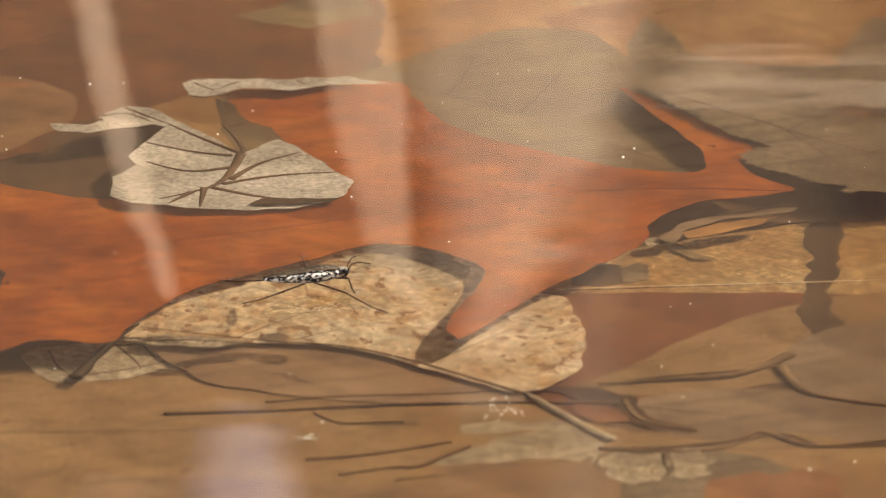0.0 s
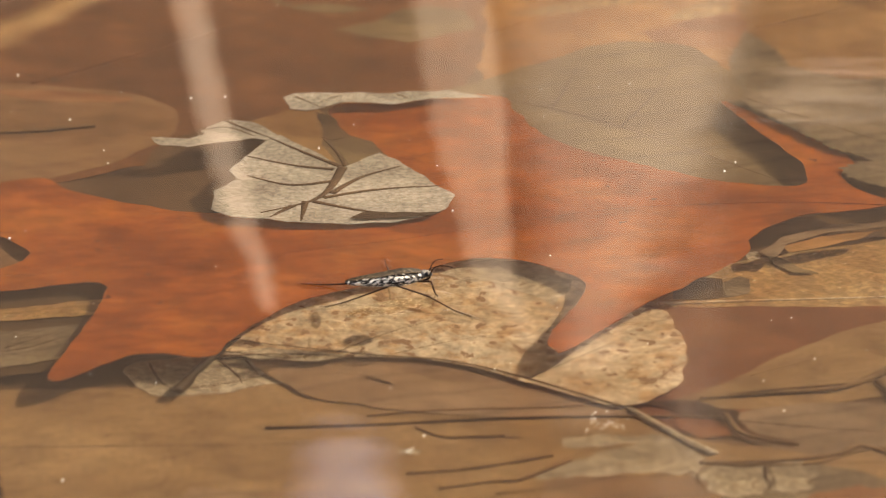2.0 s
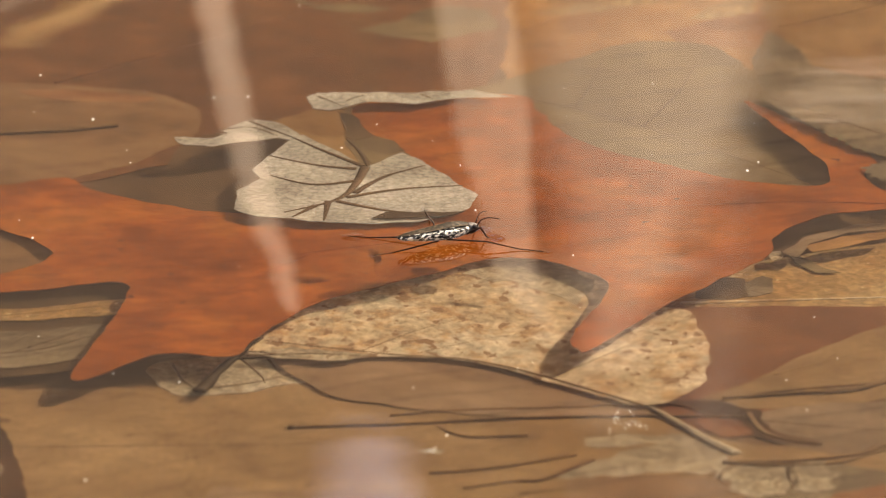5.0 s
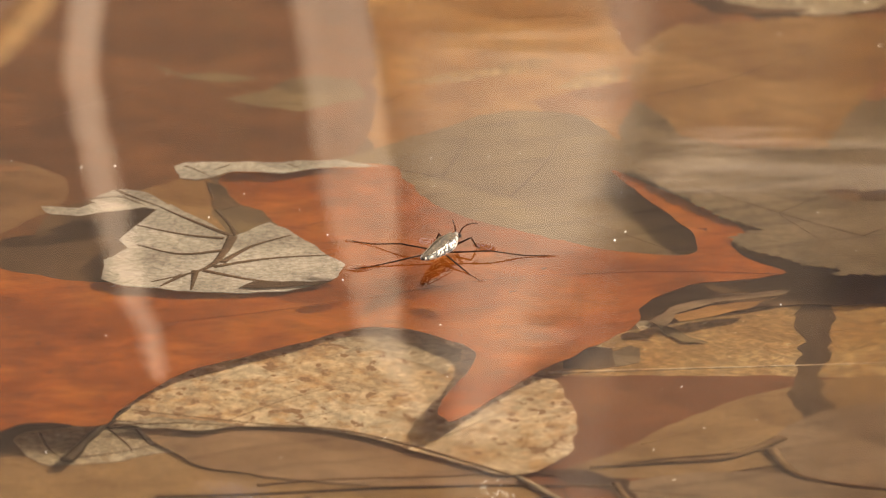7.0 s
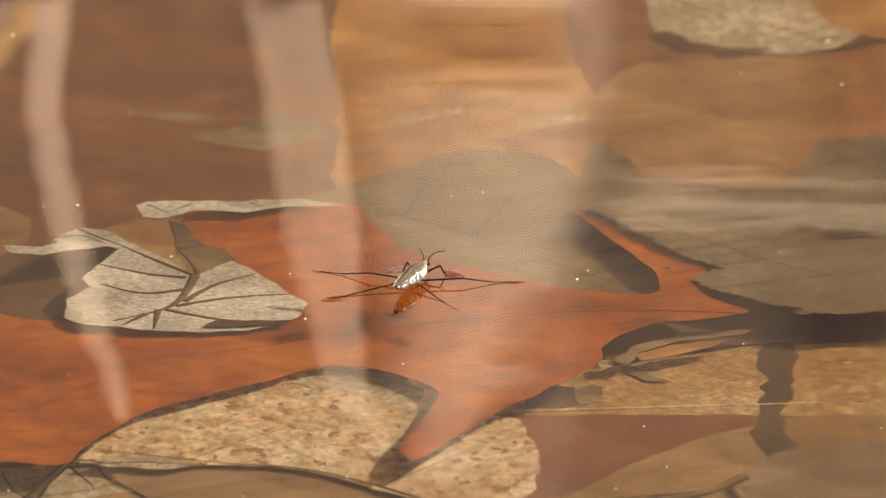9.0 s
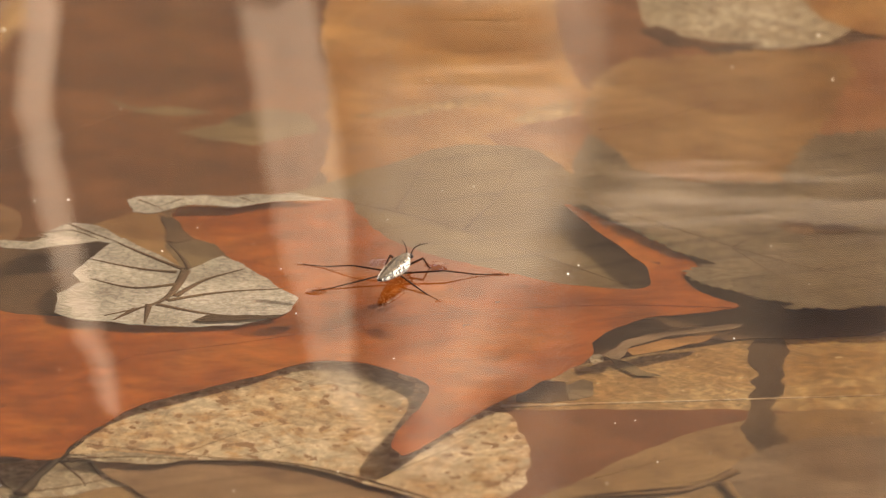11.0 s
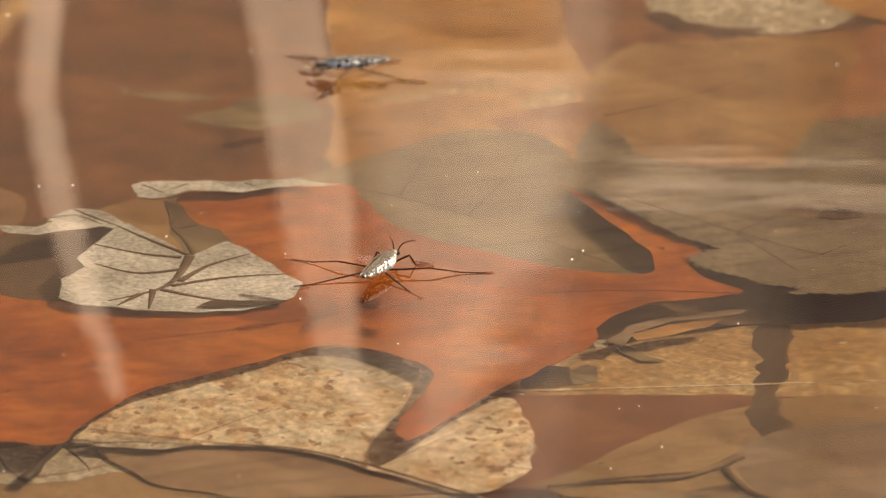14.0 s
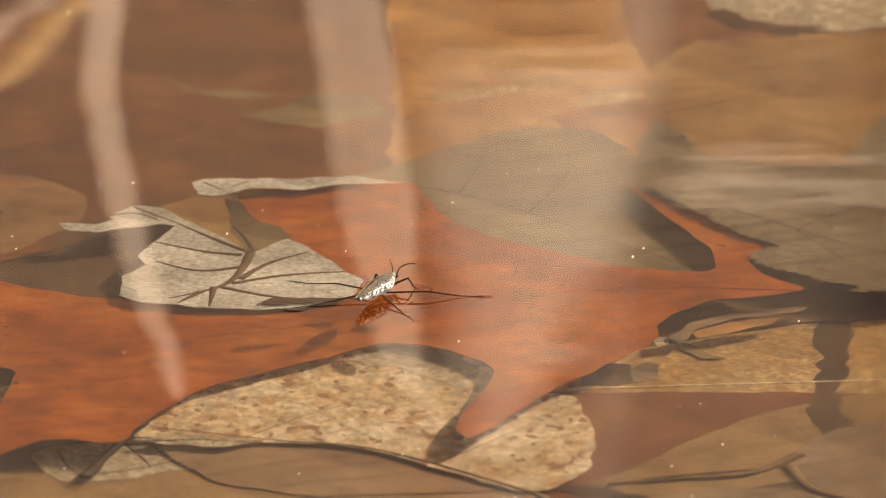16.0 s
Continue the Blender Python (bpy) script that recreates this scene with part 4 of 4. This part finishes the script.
leaf("leaf", "dark rotten scrap between back leaves", (0.0362, 0.1284, -0.01245), [(-6.8, 2.5), (-5.1, 4.3), (-2.3, 0.4), (1.6, -2.1), (6.8, -2.6), (1.6, -4.3), (-4.3, -3.0)], [], M_DARKRED, wave=0.006, rag=0.5, thick=0.04, sharp=True)

# ---- dry blades standing in and behind the pool, mirrored in the water ----
def grass_blade(label, ys, pts, w, mat=None, root=True, tip=6.0, swell=0.0, turn=0.0):
    """A dry blade of grass standing in the pool: a shallow V in section, kinked where it has folded."""
    low = pts[0]
    path = [(x, ys, z) for x, z in pts]
    if root:
        path = [(low[0] - 0.004, ys + 0.01, -0.03), (low[0], ys, low[1] * 0.5)] + path
    path = spline(path, 6)
    n = len(path)
    verts, faces = [], []
    for i, q in enumerate(path):
        t = i / (n - 1)
        d = (path[min(i + 1, n - 1)] - path[max(i - 1, 0)]).normalized()
        u = d.cross(Vector((0, 1, 0))).normalized() * math.cos(turn) + Vector((0, math.sin(turn), 0))
        hw = (1.0 if root else min(1.0, math.sqrt(0.03 + 1.6 * t))) * w * 0.5 * MM * (1 - swell + swell * t ** 6) * min(1.0, 1.15 - 0.25 * t, tip * (1.03 - t))
        for a, back in ((-1, 0.0), (-0.5, 0.14), (0, 0.22), (0.5, 0.14), (1, 0.0)):
            verts.append(q + u * (hw * a) + Vector((0, back * hw, 0)))
    for i in range(n - 1):
        for k in range(4):
            o = i * 5 + k
            faces.append((o, o + 1, o + 6, o + 5))
    ob = mesh_ob("dry_grass", verts, faces, mat or M_STEM)
    tagged(ob, label, "grass", "dry grass blades")


grass_blade("bleached narrow grass blade kinked above the water", 0.40, [(-0.0462, 0.0804), (-0.0463, 0.0852), (-0.0477, 0.0996), (-0.0473, 0.1036), (-0.0446, 0.1172), (-0.0411, 0.1301), (-0.0378, 0.1415), (-0.0370, 0.1450)], 5.0, tip=3.5, turn=0.45)
grass_blade("bleached broad grass blade standing in the pool", 0.40, [(-0.0158, 0.0804), (-0.0152, 0.0852), (-0.0125, 0.1012), (-0.0103, 0.1172), (-0.0093, 0.1253), (-0.0072, 0.1366), (-0.0046, 0.1447), (-0.0020, 0.1496)], 11.4, M_STEM_MID, tip=2.2, turn=0.45)
# width and distance fitted to the soft pale column in the camera's view
grass_blade("pale wide dry reed blade standing behind the pool", 3.20, [(0.0337, 0.9568), (0.0315, 0.9842), (0.0291, 1.0079), (0.0264, 1.0355), (0.023, 1.0613), (0.0174, 1.1011), (0.0124, 1.1511)], 70, M_STEM_DIM, tip=3.0, turn=0.15)
# unseen lilac panel, added to mirror as sky; a thin stalk holds it
grass_blade("thin dry stalk added under the lilac sky patch", 1.80, [(-0.0469, 0.4621), (-0.0475, 0.6000), (-0.0478, 0.6591)], 0.5, M_STRAW)
grass_blade("lilac panel added to mirror as a patch of sky", 1.802, [(-0.0492, 0.6605), (-0.0483, 0.6683), (-0.0470, 0.6853), (-0.0472, 0.7209), (-0.0476, 0.7568)], 25, M_LILAC, False)
grass_blade("golden dry grass blade leaning over the water", 0.45, [(-0.0376, 0.0842), (-0.0510, 0.1033), (-0.0596, 0.1123), (-0.0683, 0.1189), (-0.0785, 0.1234)], 3.2, M_STRAW)
grass_blade("bleached dry grass blade leaning over the water", 0.50, [(-0.0418, 0.1071), (-0.0552, 0.1180), (-0.0641, 0.1243), (-0.0732, 0.1297), (-0.0836, 0.1339)], 2.4)
# unseen, added and tilted to the sun to mirror as a white streak
grass_blade("added bleached blade mirrored as a white streak", 1.10, [(0.1958, 0.3398), (0.1438, 0.3431), (0.1084, 0.348), (0.0876, 0.3473), (0.0709, 0.3466), (0.0605, 0.3455), (0.05, 0.3447), (0.0402, 0.3455)], 10, M_STEM, swell=0.75, tip=5.0, turn=0.42)


def haze_trunk(label, ys, pts, r0, r1):
    """An unseen pale trunk on the far bank, added so that its reflection hazes the water."""
    path = [(x, ys, z) for x, z in pts]
    path = [(path[0][0], ys, 0.0), (path[0][0], ys, 0.8)] + path
    twig("haze_trunk", label, path, r0, r1, M_BARK, "tree", 0.04, 16)


haze_trunk("unseen pale trunk added for broad haze in the water", 4.6, [(0.0412, 1.34), (0.0353, 1.4416), (0.0306, 1.5442), (0.0246, 1.6478), (0.0198, 1.7525)], 44, 42)
haze_trunk("unseen slim trunk added for haze at the right", 5.2, [(0.2279, 1.5819), (0.2213, 1.7222), (0.2174, 1.8644), (0.2169, 2.0957)], 40, 30)


# ---- specks of pollen and dust afloat ----
def build_dust():
    rnd = random.Random(11)
    verts, faces = [], []
    for k in range(80):
        x, y = rnd.uniform(-0.075, 0.065), rnd.uniform(-0.085, 0.125)
        r = rnd.choice((0.05, 0.06, 0.07, 0.08, 0.11, 0.15)) * MM
        o = len(verts)
        a0 = rnd.uniform(0, 6)
        ring = [(r * rnd.uniform(0.6, 1.3), a0 + 2 * math.pi * q / 6) for q in range(6)]
        verts += [(x + d * math.cos(a), y + d * math.sin(a), 0.00002) for d, a in ring]
        verts += [(x + 0.6 * d * math.cos(a), y + 0.6 * d * math.sin(a), 0.00002 + r * 0.8) for d, a in ring]
        faces += [(o + q, o + (q + 1) % 6, o + 6 + (q + 1) % 6, o + 6 + q) for q in range(6)]
        faces.append(tuple(o + 6 + q for q in range(6)))
    ob = mesh_ob("floating_dust", verts, faces, M_DUST_GLINT)
    tagged(ob, "pale specks of dust and pollen afloat on the water", "dust", kind="stuff")


build_dust()


def build_glints():
    """A small cluster of pale beads that stand for glints on the near water."""
    rnd = random.Random(5)
    for cx, cy, n, w in ((0.0058, -0.0514, 26, 3.6), (-0.0143, -0.0599, 6, 1.8)):
        verts, faces = [], []
        for k in range(n):
            x, y, r = cx + rnd.gauss(0, w * 0.32) * MM, cy + rnd.gauss(0, w * 0.45) * MM, rnd.uniform(0.05, 0.12) * MM
            o = len(verts)
            for j in range(4):
                e = radians(j * 26)
                verts += [(x + r * math.cos(e) * math.cos(q * math.pi / 4), y + r * math.cos(e) * math.sin(q * math.pi / 4), r * 0.8 * math.sin(e)) for q in range(8)]
            faces += [(o + j * 8 + q, o + j * 8 + (q + 1) % 8, o + j * 8 + 8 + (q + 1) % 8, o + j * 8 + 8 + q) for j in range(3) for q in range(8)]
            faces.append(tuple(o + 24 + q for q in range(8)))
        tagged(mesh_ob("froth", verts, faces, M_DUST_GLINT), "cluster of tiny pale beads for glints on the water", "froth", kind="stuff")


build_glints()


# ---- water striders ----
def build_strider(back_mat, size=1.0):
    root = tagged(new("water_strider"), "brown water strider with silvery flanks standing on the water", "insect", "water striders")
    # body: nose forward on +x, belly about 1 mm over the water; stations x, half width, belly, back
    stations = [(-4.85, 0.18, 1.80, 1.96), (-4.65, 0.36, 1.68, 2.06), (-4.0, 0.54, 1.50, 2.16), (-3.1, 0.74, 1.34, 2.26), (-2.0, 0.92, 1.16, 2.34),
                (-0.8, 1.06, 1.02, 2.42), (0.4, 1.14, 0.92, 2.52), (1.4, 1.12, 0.86, 2.54), (2.4, 0.96, 0.92, 2.46), (3.1, 0.72, 1.04, 2.30),
                (3.6, 0.54, 1.18, 2.14), (3.9, 0.42, 1.30, 2.02)]
    path = spline([(x, w, 0) for x, w, *_ in stations], 4)
    span = spline([(lo, hi, 0) for *_, lo, hi in stations], 4)
    girdle = [(0.0, 0.0), (0.50, 0.03), (0.86, 0.16), (1.0, 0.36), (1.0, 0.54), (0.94, 0.62), (0.76, 0.72), (0.52, 0.84), (0.26, 0.95), (0.0, 1.0)]
    loop = girdle + [(-y, z) for y, z in girdle[-2:0:-1]]
    verts, faces = [], []
    k = len(loop)
    for p, q in zip(path, span):
        verts += [Vector((p.x, p.y * y, q.x + (q.y - q.x) * z)) * MM for y, z in loop]
    for i in range(len(path) - 1):
        for j in range(k):
            faces.append((i * k + j, i * k + k + j, i * k + k + (j + 1) % k, i * k + (j + 1) % k))
    faces += [tuple(range(k)), tuple(range((len(path) - 1) * k, len(path) * k))[::-1]]
    mesh_ob("body", verts, faces, M_SILVER, root, "silvery-haired flanks and belly")

    def shell(name, x0, x1, lift, edge, mat, label=""):
        """A plate over the back from x0 to x1, thinning to its rear."""
        vs, fs, rows = [], [], 0
        for p, q in zip(path, span):
            if x0 <= p.x <= x1:
                t = (p.x - x0) / (x1 - x0)
                for y in (-1, -0.8, -0.55, -0.28, -0.08, 0, 0.08, 0.28, 0.55, 0.8, 1):
                    side = edge * y * p.y * (0.8 + 0.2 * t)
                    drop = 0.30 * abs(edge * y) ** 1.15 * (q.y - q.x)
                    ridge = 0.05 * (abs(y) < 0.1) + 0.04 * math.cos(y * 9)
                    vs.append(Vector((p.x, side, q.y + lift + ridge - drop)) * MM)
                rows += 1
        for i in range(rows - 1):
            for j in range(10):
                o = i * 11 + j
                fs.append((o, o + 11, o + 12, o + 1))
        mesh_ob(name, vs, fs, mat, root, label)

    shell("wing_case", -4.86, 1.2, 0.05, 0.62, back_mat, "folded wings along the back")
    shell("pronotum", 0.7, 3.7, 0.09, 0.64, back_mat, "humped shield behind the head")
    # head, beak and eyes
    vs, fs = tube([Vector(q) * MM for q in ((3.65, 0, 1.68), (4.0, 0, 1.72), (4.4, 0, 1.72), (4.75, 0, 1.64), (4.95, 0, 1.50))],
                  lambda t: (0.50 - 0.34 * t * t) * MM, 12)
    mesh_ob("head", vs, fs, M_BUG_PALE, root)
    vs, fs = tube(spline([(4.8, 0, 1.44), (4.6, 0, 1.15), (4.0, 0, 1.0)], 4), lambda t: 0.1, 6)
    mesh_ob("beak", [v * MM for v in vs], fs, M_BUG_LEG, root)
    for s in (-1, 1):
        vs, fs = tube([Vector((4.25 + 0.13 * j, s * 0.44, 1.84)) * MM for j in range(-2, 3)],
                      lambda t: (0.06 + 0.20 * math.sin(math.pi * t)) * MM, 10)
        mesh_ob("eye", vs, fs, M_EYE, root)
        bend = spline([(4.75, s * 0.22, 1.8), (5.1, s * 0.45, 2.45), (5.8, s * 0.95, 2.75), (6.8, s * 1.5, 2.6)], 6)
        vs, fs = tube([q * MM for q in bend], lambda t: (0.075 - 0.025 * t) * MM, 6)
        mesh_ob("antenna", vs, fs, M_BUG_LEG, root)
        # pale stripes along the wing case and shield
        for x0, x1, part_y in ((-4.3, 0.9, 0.60), (0.9, 3.5, 0.62)):
            line = [Vector((p.x, s * part_y * p.y, q.y - 0.30 * (q.y - q.x) * part_y ** 1.15 + 0.07)) * MM for p, q in zip(path, span) if x0 <= p.x <= x1]
            vs, fs = tube(line, lambda t: 0.055 * MM, 6)
            mesh_ob("wing_edge", vs, fs, M_GILT, root)

    legs = {}

    def leg(name, side, hip, joints, r):
        """Joints from the hip, in mm, outwards along +x of the leg; stiff segments with sharp knees."""
        pts = [Vector((0, 0, 0))] + [Vector(j) for j in joints]
        line = [pts[0]]
        for i in range(1, len(pts) - 1):
            line += [pts[i].lerp(pts[i - 1], 0.12), pts[i], pts[i].lerp(pts[i + 1], 0.08)]
        line.append(pts[-1])
        vs, fs = tube([q * MM for q in line], lambda t: r * (1 - 0.5 * t) * MM, 8)
        ob = mesh_ob(name, vs, fs, M_BUG_LEG, root)
        foot = joints[-1]
        # skin of the water bent up round the foot, sized to cast its spot of shade
        dv, df = [], []
        rings, seg = 8, 24
        long, wide, back, ridge = {"front_leg": (1.75, 1.6, 0.0, 0.075), "middle_leg": (2.6, 0.6, 1.6, 0.03), "hind_leg": (2.2, 1.25, 1.5, 0.045)}[name]
        for i in range(rings + 1):
            u = i / rings
            z = 0.012 + ridge * math.sin(math.pi * u) ** 2 * u
            for q in range(seg):
                a = 2 * math.pi * q / seg
                dv.append(Vector((foot[0] - back + long * u * math.cos(a), foot[1] + wide * u * math.sin(a), -hip[2] + z + (0.12 if name == "front_leg" else 0.0))) * MM)
        for i in range(rings):
            for q in range(seg):
                a, b = i * seg + q, i * seg + (q + 1) % seg
                df.append((a, a + seg, b + seg, b))
        mesh_ob("dimple", dv, df, M_DIMPLE, ob, "dimple in the water under the foot")
        legs[(name, side)] = ob
        return ob

    for s in (-1, 1):
        far, hin = (10.6, 7.4) if s < 0 else (10.2, 9.0)
        leg("front_leg", s, (3.2, s * 0.6, 1.2), [(1.7, 0, 0.32), (2.25, 0, -0.9), (2.6, 0, -1.17)], 0.12)
        leg("middle_leg", s, (0.6, s * 0.9, 1.1), [(0.42 * far, 0, -0.12), (0.75 * far, 0, -0.86), (far, 0, -1.07)], 0.10)
        leg("hind_leg", s, (-0.4, s * 0.9, 1.1), [(0.46 * hin, 0, -0.62), (0.75 * hin, 0, -0.98), (hin, 0, -1.07)], 0.095)
    for ob in root.children_recursive:
        ob.data.transform(Matrix.Scale(size, 4))
    return root, legs


def leg_pose(name, s, yaw, size=1.0, low=0.0):
    """A leg at its hip; low is how far, in mm, the body has sunk, so that the leg rises towards its foot."""
    hip = {"front_leg": (3.2, 0.6, 1.2), "middle_leg": (0.6, 0.9, 1.1), "hind_leg": (-0.4, 0.9, 1.1)}[name]
    reach = {"front_leg": 3.6, "middle_leg": 10.4, "hind_leg": 8.0}[name]
    return pose(hip[0] * MM * size, s * hip[1] * MM * size, hip[2] * MM * size, 0, -math.degrees(math.asin(low / reach)), yaw)


STRIDER, LEGS = build_strider(M_BUG_BACK)
# paler back than the first: the sun's glint is put into its colour
OTHER, OTHER_LEGS = build_strider(M_BUG_PALE, 0.86)
OTHER["label"] = "water strider with sun glint coloured into its back"


def motions():
    walk(STRIDER, [
        (0.0, pose(-0.01460, -0.01350, 0, 0, 0, 21)),
        (0.5, pose(-0.01493, -0.01273, 0, 0, 0, 21)),
        (1.0, pose(-0.01535, -0.01159, 0, 0, 0, 21)),
        (1.5, pose(-0.01574, -0.01063, 0, 0, 0, 21)),
        (2.0, pose(-0.01662, -0.01010, 0, 0, 0, 21)),
        (2.1, pose(-0.01743, -0.00987, 0, 0, 0, 21)),
        (2.2, pose(-0.01936, -0.00520, -0.00045, 0, 0, 34)),
        (2.3, pose(-0.01978, -0.00275, -0.00045, 0, 0, 44)),
        (2.5, pose(-0.01952, -0.00396, -0.00045, 0, 0, 44)),
        (3.0, pose(-0.02076, -0.00114, -0.00045, 0, 0, 44)),
        (3.2, pose(-0.02153, -0.00065, -0.00045, 0, 0, 44)),
        (5.3, pose(-0.01301, 0.00767, -0.00045, 0, 0, 28)),
        (5.5, pose(-0.01276, 0.00844, -0.00045, 0, 0, 28)),
        (5.8, pose(-0.01125, 0.01017, -0.00045, 0, 0, 28)),
        (5.9, pose(-0.00782, 0.01433, -0.00045, 0, 0, 45)),
        (6.0, pose(-0.00462, 0.01986, -0.00045, 0, 0, 63.5)),
        (6.5, pose(-0.00123, 0.02274, -0.00045, 0, 0, 65.5)),
        (7.0, pose(0.00063, 0.02456, -0.00045, 0, 0, 66.5)),
        (7.5, pose(0.00135, 0.02563, -0.00045, 0, 0, 67.5)),
        (8.0, pose(0.00168, 0.02682, -0.00045, 0, 0, 68.5)),
        (8.5, pose(0.00166, 0.02763, -0.00045, 0, 0, 69.5)),
        (11.0, pose(0.00074, 0.02892, -0.00045, 0, 0, 70.5)),
        (12.0, pose(0.00052, 0.02796, -0.00045, 0, 0, 69.5)),
        (12.5, pose(0.00002, 0.02748, -0.00045, 0, 0, 69.5)),
        (13.0, pose(-0.00028, 0.02707, -0.00045, 0, 0, 68.5)),
        (13.5, pose(-0.00059, 0.02642, -0.00045, 0, 0, 67.5)),
        (14.0, pose(-0.00139, 0.02506, -0.00045, 0, 0, 67.5)),
        (14.5, pose(-0.00256, 0.02295, -0.00045, 0, 0, 67.5)),
        (15.0, pose(-0.00421, 0.02039, -0.00045, 0, 0, 66.5)),
        (15.5, pose(-0.00603, 0.01858, -0.00045, 0, 0, 66.5)),
        (16.0, pose(-0.00824, 0.01656, -0.00045, 0, 0, 65.5)),
    ])
    # stances: resting, turned after the first hop, crouched over the leaf edge, facing away
    stances = [(0.0, 0), (2.1, 0), (2.2, 1), (3.2, 1), (5.3, 2), (5.8, 2), (6.0, 3), (16.0, 3)]
    yaw = {("front_leg", -1): (-58, -20, -5, -45), ("front_leg", 1): (27, 20, 25, 55),
           ("middle_leg", -1): (-62, -36, -41, -63), ("middle_leg", 1): (73, 72, 70, 85),
           ("hind_leg", -1): (-174, -192, -186, -128), ("hind_leg", 1): (143, 120, 141, 137)}
    for (name, s), ob in LEGS.items():
        walk(ob, [(t, leg_pose(name, s, yaw[(name, s)][k], low=0.45 if k else 0.0)) for t, k in stances])
    walk(OTHER, [
        (0.0, pose(0.03569, 0.20397, 0, 0, 0, 248)),
        (11.7, pose(0.04210, 0.21013, 0, 0, 0, 248)),
        (12.0, pose(0.02734, 0.12987, 0, 0, 0, 250)),
        (12.2, pose(0.02068, 0.11686, 0, 0, 0, 250)),
        (12.6, pose(0.02001, 0.11560, 0, 0, 0, 250)),
        (12.8, pose(0.01372, 0.10480, 0, 0, 0, 250)),
        (13.0, pose(0.01210, 0.10290, 0, 0, 0, 250)),
        (13.2, pose(0.01152, 0.10261, 0, 0, 0, 250)),
        (13.4, pose(0.01113, 0.10170, 0, 0, 0, 250)),
        (13.6, pose(0.01025, 0.10092, 0, 0, 0, 250)),
        (13.7, pose(0.00983, 0.10050, 0, 0, 0, 240)),
        (13.8, pose(0.00562, 0.09924, 0, 0, 0, 215)),
        (13.9, pose(-0.00160, 0.09757, 0, 0, 0, 198)),
        (14.0, pose(-0.00439, 0.09631, 0, 0, 0, 192)),
        (14.2, pose(-0.00619, 0.09506, 0, 0, 0, 190)),
        (14.3, pose(-0.01695, 0.09174, 0, 0, 0, 188)),
        (14.5, pose(-0.02602, 0.08719, 0, 0, 0, 184)),
        (14.6, pose(-0.02690, 0.08549, 0, 0, 0, 184)),
        (14.8, pose(-0.04376, 0.07922, 0, 0, 0, 182)),
        (15.0, pose(-0.05456, 0.07503, 0, 0, 0, 182)),
        (16.0, pose(-0.06676, 0.06671, 0, 0, 0, 182)),
    ])
    spread = {"front_leg": 40, "middle_leg": 55, "hind_leg": 150}
    for (name, s), ob in OTHER_LEGS.items():
        walk(ob, [(0.0, leg_pose(name, s, s * spread[name], 0.86)), (16.0, leg_pose(name, s, s * spread[name], 0.86))])


motions()
